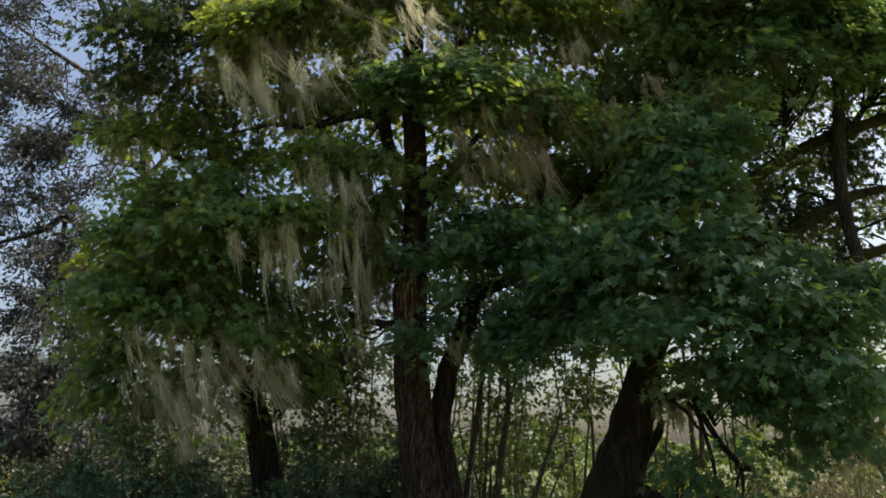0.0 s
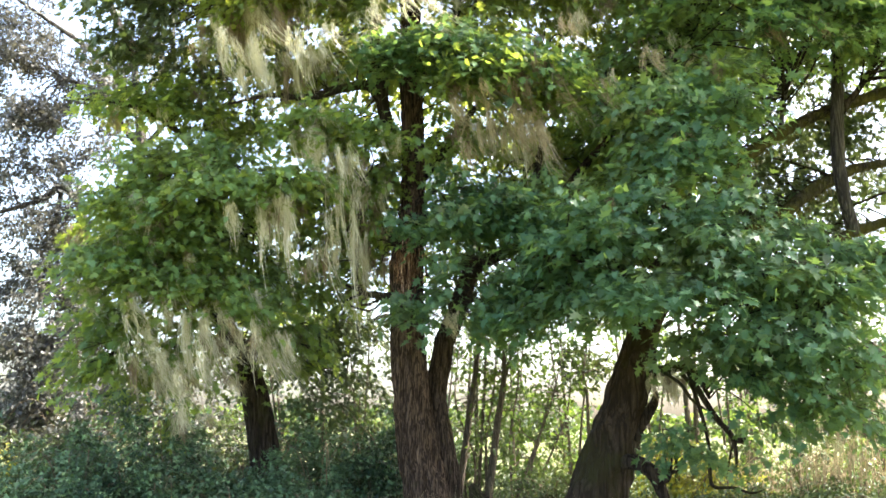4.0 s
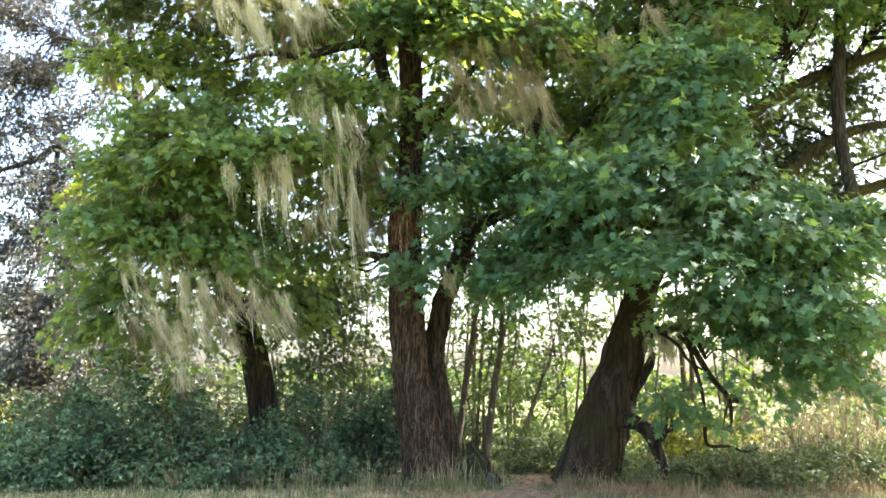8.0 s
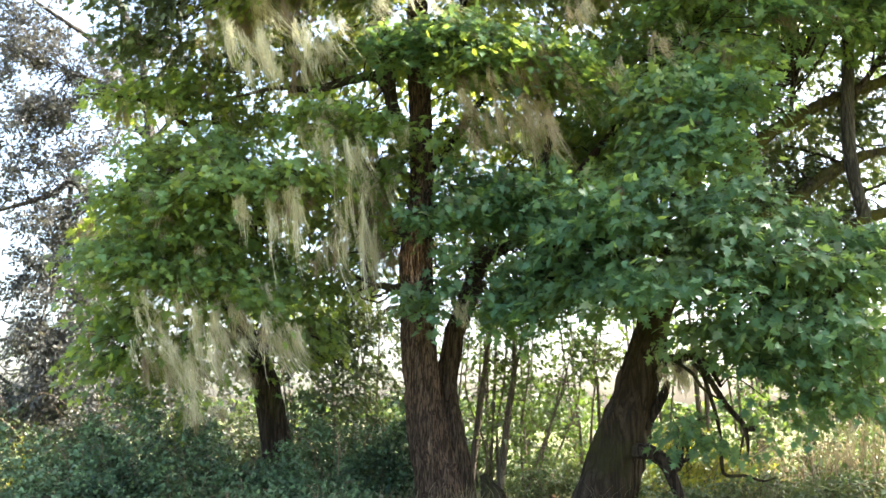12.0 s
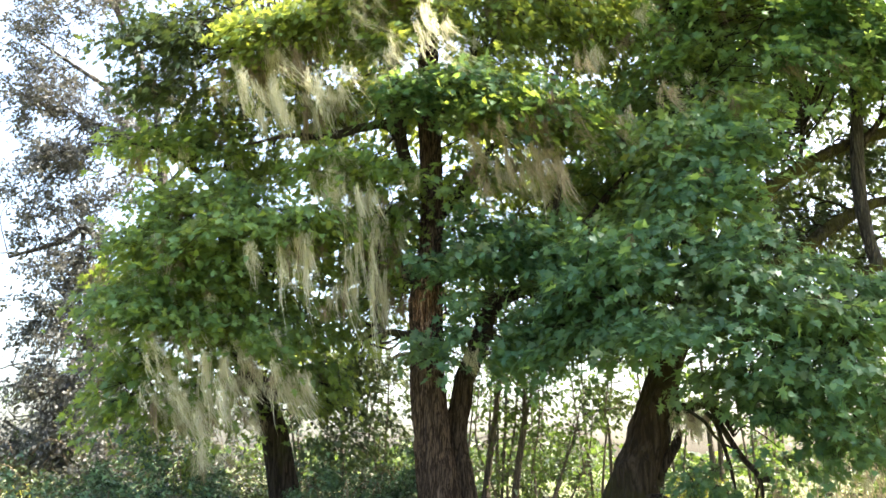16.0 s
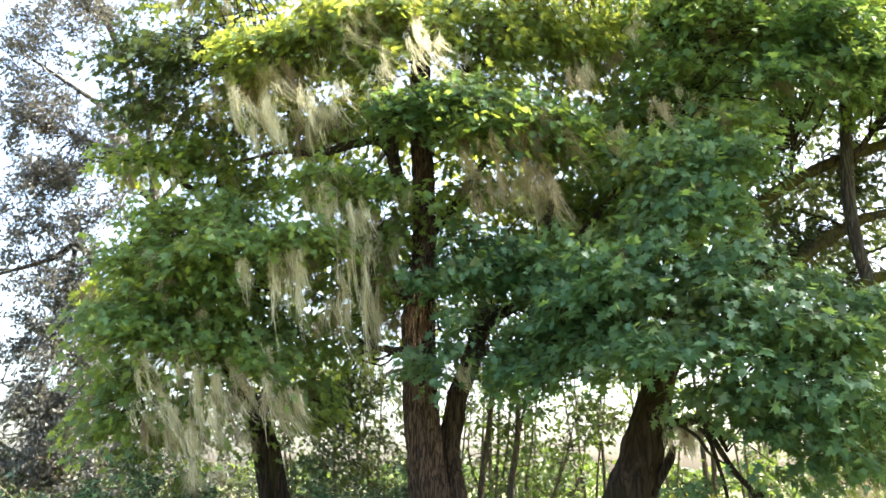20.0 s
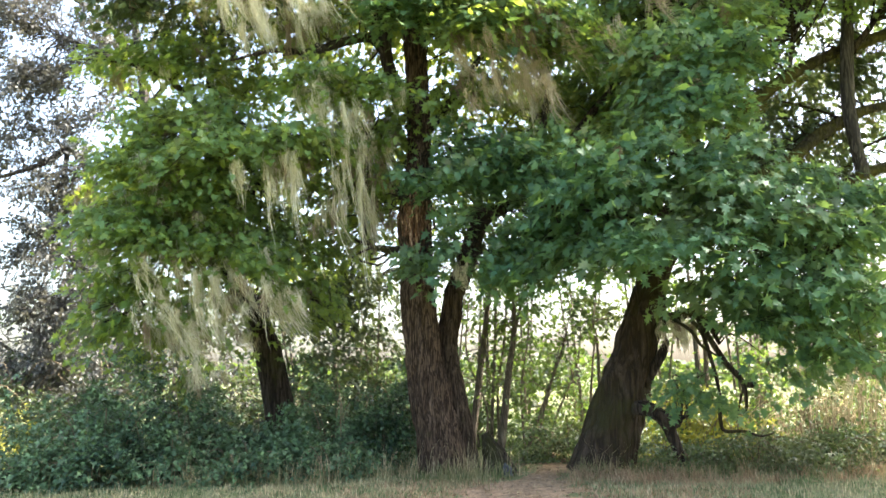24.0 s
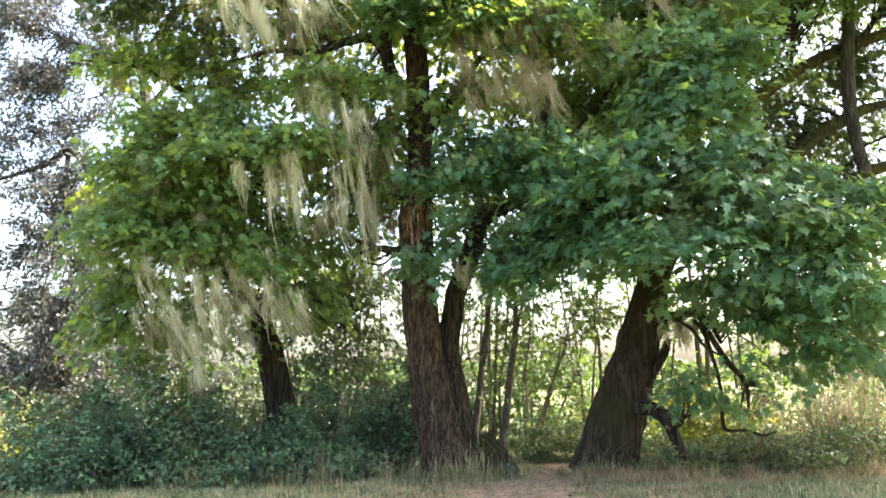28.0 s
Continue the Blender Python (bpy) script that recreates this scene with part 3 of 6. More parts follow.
high.mass((-3.48, 14.1, 8.97), (0.55, 0.5, 0.24), 260, 0.14, 30, 0.6)
high.mass((-2.7, 14.1, 9.3), (0.5, 0.5, 0.26), 260, 0.14, 30, 0.6)
high.mass((-1.91, 14.1, 9.74), (0.5, 0.5, 0.3), 260, 0.14, 30, 0.6)
high.mass((-1.0, 14.1, 9.8), (0.4, 0.5, 0.35), 220, 0.14, 30, 0.6)
high.mass((-1.08, 14.1, 8.9), (0.35, 0.4, 0.2), 120, 0.14, 30, 0.6)
high.mass((1.55, 16.20, 5.85), (0.70, 0.60, 0.70), 120)
high.mass((2.50, 16.30, 6.30), (0.70, 0.60, 0.55), 100)
high.mass((-3.29, 14.60, 9.35), (0.89, 0.70, 0.36), 480)
high.mass((-2.08, 14.70, 9.92), (0.75, 0.70, 0.36), 380)
high.mass((-1.04, 14.90, 10.15), (0.57, 0.60, 0.48), 200)
high_l = Crown(limbs_a, (-0.53, 15.80, 10.03))
high_l.mass((-5.39, 15.00, 9.29), (1.06, 0.80, 0.53), 420)
high_l.mass((-5.49, 15.20, 8.51), (0.88, 0.60, 0.34), 260)
high.mass((-4.01, 15.60, 8.74), (0.90, 0.70, 0.40), 240)
high.mass((-4.30, 15.60, 11.08), (1.10, 0.80, 0.50), 260)
high.mass((0.36, 15.60, 10.29), (1.00, 1.00, 0.80), 480)
high.mass((1.67, 15.40, 9.93), (1.09, 1.00, 0.79), 520)
high.mass((1.90, 15.40, 11.29), (1.30, 1.00, 0.49), 400)
high.mass((0.43, 14.60, 8.37), (1.12, 0.80, 0.47), 420)
high.mass((3.01, 15.60, 9.78), (1.00, 1.00, 0.90), 480)
high_l.mass((-5.44, 16.60, 11.20), (1.50, 1.00, 0.80), 300)
# a mass just above the view, added to shade the upper left crown
high_l.mass((-3.70, 15.60, 12.00), (1.00, 0.80, 0.40), 380)
high.mass((-1.55, 14.80, 9.27), (0.66, 0.60, 0.47), 260)
high.mass((-0.61, 14.80, 9.85), (0.57, 0.60, 0.47), 220)
high.mass((-0.77, 17.00, 8.68), (0.49, 0.60, 0.82), 150)
high.mass((1.79, 16.90, 7.12), (0.98, 0.70, 0.43), 120)
high.mass((2.59, 16.60, 9.67), (0.85, 0.90, 0.64), 260)
high.mass((2.66, 17.40, 11.84), (2.01, 1.20, 1.12), 520)
# the next mass lies above the view, added for the shade it casts
high.mass((2.73, 16.20, 14.14), (1.56, 1.80, 1.25), 500)
high.mass((0.57, 17.60, 8.32), (1.47, 1.20, 1.02), 240)
high.mass((2.21, 17.60, 6.87), (1.47, 1.20, 1.02), 140)
high.mass((-1.76, 17.20, 8.75), (1.43, 1.00, 0.77), 420)
high.mass((-1.72, 17.20, 6.71), (1.21, 1.00, 0.99), 300)
high.mass((1.27, 17.60, 5.66), (1.47, 1.00, 0.90), 130)
high.mass((0.17, 18.60, 13.01), (1.91, 1.00, 0.95), 420)
high.mass((-2.66, 16.60, 9.83), (1.49, 1.00, 0.75), 330)
high.mass((-3.07, 15.60, 8.13), (0.80, 0.80, 0.45), 170)
high_l.mass((-4.16, 16.20, 8.31), (0.73, 0.80, 0.42), 150)
high.mass((-2.20, 15.40, 8.11), (0.69, 0.70, 0.40), 130)
seen = [(-0.47, 14.70, 3.33), (-0.48, 14.70, 3.62), (-0.47, 14.70, 3.91), (-0.45, 14.70, 4.30), (-0.42, 14.70, 4.69), (-0.40, 14.70, 5.08), (-0.39, 14.70, 5.58), (-0.40, 14.70, 6.08), (-0.42, 14.70, 6.69), (-0.44, 14.70, 7.41), (-0.45, 14.70, 7.93)]
arm = [(0.16, 14.1, 2.95), (0.3, 14.1, 3.31), (0.37, 14.1, 3.49), (0.44, 14.1, 3.68), (0.49, 14.1, 3.84), (0.55, 14.1, 4.0), (0.63, 14.1, 4.13), (0.72, 14.1, 4.24), (0.93, 14.1, 4.33), (1.15, 14.1, 4.31)]
for c in (crown_a, front_a, high):
    c.bare(seen[:6], 0.25, 15.7, 0.88)
    c.bare(seen[6:], 0.22, 15.7, 0.65)
    c.bare(arm, 0.26, 15.9, 0.95)
crown_a.beards(big_tree, 45, 0.25, 0.75)
high.beards(big_tree, 80, 0.3, 0.9)
crown_a.build(big_tree, MAPLE, GREEN_MAPLE, BARK_DARK, 90)
front_a.build(big_tree, MAPLE, GREEN_BLUE_SHADE, BARK_DARK, 90)
# the upper left crown's shade is painted by its dimmer leaf colour
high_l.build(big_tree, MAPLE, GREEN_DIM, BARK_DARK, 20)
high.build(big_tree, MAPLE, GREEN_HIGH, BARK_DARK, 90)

# two drooping sprays that cross the trunk
across = Crown(limbs_a, (-0.10, 15.70, 4.60))
across.mass((-0.31, 14.4, 4.9), (0.42, 0.35, 0.24), 120, 0.145, 24, 0.6)
across.mass((-0.42, 14.3, 3.56), (0.34, 0.35, 0.15), 80, 0.145, 24, 0.5)
across.mass((-0.73, 14.3, 7.96), (0.5, 0.5, 0.26), 220)
across.mass((0.11, 14.3, 8.18), (0.5, 0.5, 0.34), 240)
across.mass((0.95, 14.3, 7.85), (0.55, 0.5, 0.34), 240)
across.mass((1.84, 14.3, 7.68), (0.55, 0.5, 0.36), 240)
across.build(big_tree, MAPLE, GREEN_BLUE_SHADE, BARK_DARK, 20)

# inner growth behind the trunk; its shade is in the leaf colour
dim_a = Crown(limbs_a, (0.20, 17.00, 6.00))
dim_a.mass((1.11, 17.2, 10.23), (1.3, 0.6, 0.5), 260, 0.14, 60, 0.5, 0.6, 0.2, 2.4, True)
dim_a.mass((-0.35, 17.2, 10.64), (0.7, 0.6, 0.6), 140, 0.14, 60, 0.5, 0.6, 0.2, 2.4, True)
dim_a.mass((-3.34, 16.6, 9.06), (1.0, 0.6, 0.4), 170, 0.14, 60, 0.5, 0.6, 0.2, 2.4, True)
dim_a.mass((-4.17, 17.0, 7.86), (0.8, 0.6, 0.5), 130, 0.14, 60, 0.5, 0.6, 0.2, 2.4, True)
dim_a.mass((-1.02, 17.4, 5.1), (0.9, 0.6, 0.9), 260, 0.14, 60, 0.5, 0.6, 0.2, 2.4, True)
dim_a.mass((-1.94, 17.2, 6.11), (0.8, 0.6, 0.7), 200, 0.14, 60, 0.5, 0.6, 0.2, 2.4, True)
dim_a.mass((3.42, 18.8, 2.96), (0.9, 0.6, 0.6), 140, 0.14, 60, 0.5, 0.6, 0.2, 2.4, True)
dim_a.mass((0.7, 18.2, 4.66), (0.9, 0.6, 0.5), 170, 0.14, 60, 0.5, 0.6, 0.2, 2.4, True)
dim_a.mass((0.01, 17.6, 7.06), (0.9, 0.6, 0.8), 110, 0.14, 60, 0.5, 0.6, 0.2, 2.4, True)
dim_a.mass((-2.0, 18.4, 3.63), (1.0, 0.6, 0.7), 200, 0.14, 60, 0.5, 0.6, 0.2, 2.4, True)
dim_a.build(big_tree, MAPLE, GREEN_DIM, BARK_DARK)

# the torn hollow on its trunk


def torn_wood(tree):
    b = Batch()
    base = np.array((-0.47, 15.40, 4.24))
    for k in range(150):
        u = rng.normal() * 0.11
        p = base + np.array([u, -0.10 + 0.9 * max(u, 0) + abs(rng.normal()) * 0.03, rng.normal() * 0.27])
        ln, w = rng.uniform(0.10, 0.45), rng.uniform(0.008, 0.032)
        t = np.array([rng.normal() * 0.14, -abs(rng.normal()) * 0.14, 1.0])
        path = p + np.linspace(0, 1, 4)[:, None] * t * ln + rng.normal(size=(4, 3)) * 0.008
        tube(b, path, np.array([w, w * 0.9, w * 0.6, w * 0.15]), 5)
    tagged(part("torn_wood", b.mesh("torn_wood", HEARTWOOD), tree, "splintered reddish wood of an old wound"), kind="stuff")


torn_wood(big_tree)


def lichens(tree, items, material=None, strands=32, wind=(0.05, 0.55)):
    """Each beard hangs as three or four smaller ones at their own heights and depths."""
    for p, w, ln, plumes in items:
        k = 4 if w > 0.45 else 3
        for i in range(k):
            q = np.array(p) + (w * ((i + 0.5) / k - 0.5) + rng.normal() * 0.12 * w, rng.uniform(-0.3, 0.3), rng.uniform(-0.3, 0.12) * ln)
            part("hanging_lichen", beard(q, w * rng.uniform(0.3, 0.7), ln * rng.uniform(0.45, 1.05), material or (LICHEN if rng.random() < 0.75 else LICHEN_BROWN), max(2, round(plumes * 0.45)), strands, rng.uniform(*wind)), tree)["kind"] = "stuff"


lichens(big_tree, [
    ((-1.93, 14.40, 6.67), 0.75, 0.95, 8), ((-1.40, 14.40, 6.28), 0.40, 1.05, 5), ((-0.78, 14.50, 6.57), 0.18, 0.65, 3), ((-2.73, 14.30, 5.26), 0.55, 1.15, 8),
    ((-3.38, 14.30, 5.16), 0.25, 0.85, 4), ((-1.77, 14.50, 5.22), 0.25, 1.55, 5), ((-2.17, 14.80, 4.50), 0.25, 0.75, 4), ((-1.29, 15.10, 5.07), 0.20, 1.7, 4)])
lichens(big_tree, [
    ((-1.87, 14.30, 6.44), 0.22, 1.3, 4), ((-1.58, 14.30, 6.15), 0.15, 1.6, 3), ((-1.38, 14.40, 5.59), 0.14, 1.9, 3), ((-2.84, 14.20, 5.04), 0.2, 1.5, 4), ((-2.52, 14.20, 5.14), 0.18, 1.5, 4)], LICHEN, 18, wind=(0.05, 0.28))
lichens(big_tree, [
    ((0.46, 14.20, 7.22), 0.3, 1.1, 5), ((0.94, 14.20, 7.03), 0.35, 1.0, 5), ((1.32, 14.10, 7.19), 0.3, 1.2, 5), ((1.80, 14.20, 7.03), 0.3, 0.9, 4), ((0.66, 14.40, 6.70), 0.3, 0.8, 4), ((2.08, 14.10, 7.50), 0.25, 0.9, 4)], LICHEN_TAN, 22, wind=(0.2, 0.9))
lichens(big_tree, [
    ((-3.18, 14.10, 9.03), 0.3, 1.2, 5), ((-2.60, 14.10, 9.59), 0.25, 1.4, 5), ((-1.69, 14.10, 9.58), 0.25, 1.1, 4), ((-1.29, 14.10, 9.81), 0.25, 1.0, 4)], LICHEN, 26, wind=(0.4, 1.3))
lichens(big_tree, [
    ((-3.29, 14.60, 8.28), 0.45, 1.25, 6), ((-2.88, 14.60, 7.97), 0.40, 1.00, 5), ((-2.24, 14.90, 8.21), 0.70, 0.9, 7), ((0.59, 15.00, 7.01), 0.55, 0.6, 6),
    ((1.09, 15.00, 6.91), 0.60, 0.75, 6), ((1.80, 15.00, 7.13), 0.30, 1.4, 5), ((2.10, 14.60, 7.60), 0.50, 0.8, 6), ((0.99, 15.00, 5.67), 0.25, 0.9, 3),
    ((0.25, 14.60, 3.51), 0.20, 0.55, 4), ((0.45, 15.40, 7.48), 0.30, 0.8, 4)])
lichens(big_tree, [
    ((-3.74, 14.40, 8.86), 0.55, 1.3, 8), ((-2.92, 14.40, 8.74), 0.55, 0.9, 8), ((-2.34, 14.50, 9.24), 0.5, 0.85, 7), ((-1.54, 14.60, 9.75), 0.55, 1.05, 9),
    ((-0.92, 14.70, 10.27), 0.45, 1.2, 7), ((-5.28, 15.00, 10.60), 0.40, 0.6, 5), ((-4.20, 15.00, 10.71), 0.35, 0.7, 5), ((-2.57, 14.90, 8.19), 0.5, 0.7, 5),
    ((-5.42, 15.00, 8.48), 0.5, 0.5, 5), ((-4.21, 15.20, 8.45), 0.5, 0.6, 5)])
lichens(big_tree, [
    ((2.54, 14.80, 9.25), 0.35, 0.75, 5), ((3.45, 15.00, 9.94), 0.30, 0.9, 5), ((2.26, 14.80, 7.68), 0.35, 1.1, 5), ((4.41, 15.00, 8.53), 0.4, 0.5, 4),
    ((2.85, 14.80, 7.24), 0.3, 0.7, 4), ((3.44, 15.00, 6.45), 0.25, 0.6, 3)])

lichens(big_tree, [
    ((-3.46, 13.6, 8.19), 0.25, 1.20, 4), ((-2.88, 13.6, 7.93), 0.30, 1.30, 4), ((-2.35, 13.6, 7.83), 0.30, 1.00, 4), ((-1.79, 13.6, 8.13), 0.30, 0.90, 4), ((-1.09, 13.6, 8.75), 0.30, 1.20, 4), ((-0.51, 13.6, 9.06), 0.30, 1.30, 4), ((-0.18, 13.6, 8.95), 0.20, 1.10, 4)], LICHEN, 24, wind=(0.5, 1.2))
lichens(big_tree, [
    ((0.72, 13.9, 7.27), 0.35, 0.80, 4), ((1.48, 13.9, 6.92), 0.30, 0.90, 4), ((2.29, 13.9, 8.46), 0.30, 0.80, 4), ((2.83, 13.9, 7.52), 0.30, 0.80, 4), ((1.7, 13.9, 6.42), 0.25, 0.90, 4), ((3.61, 13.9, 7.92), 0.20, 0.70, 4)], LICHEN_TAN, 22, wind=(0.4, 1.2))

# ---- the smaller tree with the domed crown ----
dome_tree = empty("maple_tree", (-3.20, 17.60, -0.20), "domed maple with a dark slender trunk and long pale lichen beards", "tree")
dome_tree.location.z = 0
stem_l = trunk(dome_tree, [(-3.11, 17.60, -0.12), (-3.24, 17.60, 0.76), (-3.36, 17.60, 1.42), (-3.54, 17.50, 2.30), (-3.81, 17.30, 3.06), (-4.11, 17.10, 3.59), (-4.21, 16.90, 4.45), (-4.20, 16.80, 5.44), (-4.31, 16.70, 6.54), (-4.56, 16.60, 7.54)],
               [0.36, 0.30, 0.28, 0.25, 0.21, 0.18, 0.14, 0.11, 0.07, 0.03], BARK_DARK, sides=48, steps=14, ridges=0.012, flare=0.06, label="dark slender trunk")
limbs_l = [stem_l[50:]]
limbs_l.append(limb(dome_tree, "limb", [(-4.11, 17.10, 3.59), (-4.72, 16.20, 4.33), (-5.30, 15.40, 4.49), (-5.80, 14.90, 4.29)], [0.11, 0.085, 0.06, 0.02], BARK_DARK))
limbs_l.append(limb(dome_tree, "limb", [(-4.19, 16.90, 4.67), (-3.36, 16.00, 5.37), (-2.51, 15.20, 5.59), (-1.84, 14.70, 5.47)], [0.10, 0.075, 0.05, 0.02], BARK_DARK))
limbs_l.append(limb(dome_tree, "limb", [(-4.21, 16.80, 5.10), (-4.89, 15.80, 5.73), (-5.35, 15.00, 5.82), (-5.57, 14.60, 5.51)], [0.09, 0.07, 0.045, 0.015], BARK_DARK))
limbs_l.append(limb(dome_tree, "limb", [(-4.31, 16.70, 6.43), (-5.09, 16.20, 7.28), (-5.83, 15.80, 7.57), (-6.65, 15.50, 7.56)], [0.07, 0.06, 0.04, 0.015], BARK_DARK))
limbs_l.append(limb(dome_tree, "limb", [(-3.81, 17.30, 3.06), (-4.61, 16.40, 3.08), (-5.35, 15.80, 3.02), (-5.98, 15.40, 2.69)], [0.08, 0.06, 0.04, 0.015], BARK_DARK))
crown_l = Crown(limbs_l, (-4.21, 16.80, 4.88))
crown_l.mass((-4.44, 15.20, 6.25), (1.17, 1.00, 0.49), 640)
crown_l.mass((-5.15, 14.80, 5.37), (0.76, 0.80, 0.52), 460)
crown_l.mass((-3.68, 14.70, 5.55), (1.32, 0.90, 0.47), 640)
crown_l.mass((-2.49, 14.50, 5.66), (0.74, 0.70, 0.33), 340)
crown_l.mass((-5.35, 14.70, 4.41), (0.80, 0.80, 0.47), 460)
crown_l.mass((-4.36, 15.20, 4.66), (1.27, 1.00, 0.59), 640)
crown_l.mass((-3.17, 15.80, 4.27), (0.91, 0.80, 0.56), 380)
crown_l.mass((-4.63, 14.90, 4.01), (1.15, 0.80, 0.29), 380)
crown_l.mass((-5.83, 15.40, 3.38), (0.54, 0.60, 0.44), 200)
crown_l.mass((-6.01, 15.60, 2.70), (0.50, 0.60, 0.45), 170)
crown_l.mass((-3.29, 15.00, 3.79), (0.58, 0.60, 0.38), 180)
crown_l.mass((-5.81, 15.60, 7.63), (0.95, 0.60, 0.25), 260)
crown_l.mass((-4.57, 15.80, 7.64), (0.81, 0.70, 0.46), 340)
crown_l.mass((-3.69, 16.20, 7.29), (0.62, 0.70, 0.47), 200)
crown_l.mass((-4.63, 16.40, 1.52), (0.42, 0.50, 0.53), 50)
crown_l.mass((-4.34, 16.60, 2.89), (0.75, 0.70, 0.64), 80)
inner = Crown(limbs_l, (-3.81, 17.30, 3.06))
inner.mass((-2.46, 17.60, 2.87), (0.85, 0.90, 0.90), 220)
inner.mass((-1.72, 18.20, 2.34), (0.70, 0.80, 0.70), 160, 0.12)
inner.mass((-1.49, 18.00, 3.36), (0.64, 0.80, 0.58), 150, 0.12)
crown_l.mass((-5.45, 16.20, 2.44), (0.62, 0.60, 0.52), 60)
crown_l.mass((-3.56, 17.00, 5.37), (1.42, 1.00, 0.98), 420)
crown_l.mass((-5.17, 16.80, 5.43), (1.62, 1.00, 1.19), 460)
crown_l.mass((-3.24, 17.40, 3.86), (1.23, 1.00, 0.67), 180)
crown_l.mass((-5.24, 15.50, 2.95), (0.80, 0.70, 0.45), 130)
crown_l.mass((-4.50, 15.60, 3.41), (0.90, 0.70, 0.50), 130)
crown_l.mass((-4.67, 16.00, 2.43), (0.72, 0.60, 0.41), 50)
crown_l.mass((-2.62, 16.40, 3.09), (0.63, 0.70, 0.74), 240)
crown_l.bare([(-3.41, 15.50, 2.81), (-3.59, 15.50, 3.16), (-3.73, 15.50, 3.51)], 0.22, 16.9, 0.8)
crown_l.beards(dome_tree, 45, 0.25, 0.75)
# inner leaves are the same maple with shade in their colour
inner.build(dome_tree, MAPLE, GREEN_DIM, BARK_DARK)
crown_l.build(dome_tree, MAPLE, GREEN_MAPLE, BARK_DARK, 250)
lichens(dome_tree, [
    ((-4.98, 14.80, 3.99), 0.35, 0.9, 4), ((-4.45, 14.80, 3.90), 0.30, 1.2, 4), ((-5.31, 14.80, 3.99), 0.30, 0.7, 3), ((-4.10, 15.00, 3.64), 0.35, 1.2, 5),
    ((-3.76, 15.30, 2.99), 0.5, 0.8, 5), ((-3.05, 15.00, 3.94), 0.25, 1.1, 3), ((-2.73, 15.20, 3.38), 0.2, 1.2, 3), ((-4.34, 15.50, 2.70), 0.4, 0.8, 4)], wind=(0.35, 1.0))
lichens(dome_tree, [
    ((-4.88, 14.40, 3.74), 0.2, 1.0, 4), ((-4.46, 14.40, 3.64), 0.2, 1.2, 4), ((-4.10, 14.50, 3.47), 0.2, 1.1, 4), ((-3.78, 14.60, 2.92), 0.25, 0.9, 4), ((-3.37, 14.60, 3.21), 0.2, 0.9, 3), ((-2.99, 14.80, 3.33), 0.15, 0.9, 3)], LICHEN, 18, wind=(0.0, 0.8))
lichens(dome_tree, [
    ((-4.96, 15.00, 3.34), 0.35, 0.9, 3), ((-4.50, 16.20, 1.93), 0.4, 0.9, 3), ((-4.67, 15.20, 3.07), 0.35, 1.0, 4), ((-4.18, 16.00, 7.44), 0.4, 0.6, 3),
    ((-4.07, 14.90, 4.40), 0.25, 0.9, 3), ((-3.69, 15.70, 2.52), 0.3, 0.45, 3), ((-4.55, 15.20, 2.78), 0.2, 0.9, 3), ((-3.88, 15.10, 3.36), 0.2, 1.0, 3)], wind=(0.45, 1.0))

lichens(dome_tree, [
    ((-4.27, 15.2, 1.98), 0.25, 0.50, 3), ((-3.84, 15.2, 1.87), 0.25, 0.55, 3), ((-4.59, 15.2, 2.37), 0.25, 0.60, 3), ((-5.07, 15.2, 2.77), 0.25, 0.70, 3), ((-5.38, 15.2, 3.36), 0.20, 0.70, 3)], strands=22, wind=(0.1, 0.8))

lichens(dome_tree, [
    ((-4.63, 14.7, 3.1), 0.30, 0.90, 3), ((-4.2, 14.7, 2.86), 0.25, 0.90, 3), ((-3.78, 14.7, 3.28), 0.25, 1.00, 3), ((-3.4, 14.7, 3.56), 0.20, 0.90, 3), ((-5.05, 14.7, 2.87), 0.20, 0.80, 3), ((-3.02, 14.7, 3.26), 0.20, 0.80, 3), ((-2.55, 14.7, 3.2), 0.20, 0.70, 3)], strands=24, wind=(0.2, 0.9))

# ---- the leaning tree with the wide low boughs ----
lean_tree = empty("maple_tree", (2.63, 15.40, 0.05), "leaning dark-trunked maple with mossy limbs and broad low boughs", "tree")
lean_tree.location.z = 0
stem_r = trunk(lean_tree, [(2.53, 15.40, -0.12), (2.66, 15.40, 0.22), (2.80, 15.40, 0.59), (2.96, 15.40, 1.07), (3.10, 15.40, 1.45), (3.30, 15.40, 2.03), (3.47, 15.42, 2.61), (3.62, 15.45, 3.10), (3.86, 15.50, 3.70), (4.28, 15.60, 4.30), (4.70, 15.70, 5.04), (5.15, 15.80, 5.81)],
               [0.48, 0.47, 0.455, 0.44, 0.42, 0.37, 0.31, 0.28, 0.26, 0.23, 0.20, 0.18], BARK_LEAN, sides=90, steps=16, ridges=0.012, flare=0.08, rough=0.09, label="dark leaning trunk with mossy bark")
limbs_r = [stem_r[120:]]
limbs_r.append(limb(lean_tree, "limb", [(5.07, 15.80, 5.60), (5.64, 16.00, 6.42), (6.18, 16.10, 6.90), (6.78, 16.20, 7.27), (7.67, 16.30, 7.72), (9.09, 16.40, 8.20), (10.57, 16.40, 8.54)], [0.16, 0.135, 0.115, 0.11, 0.11, 0.10, 0.07], BARK_MOSSY, sides=20, rough=0.3, label="moss-covered limb"))
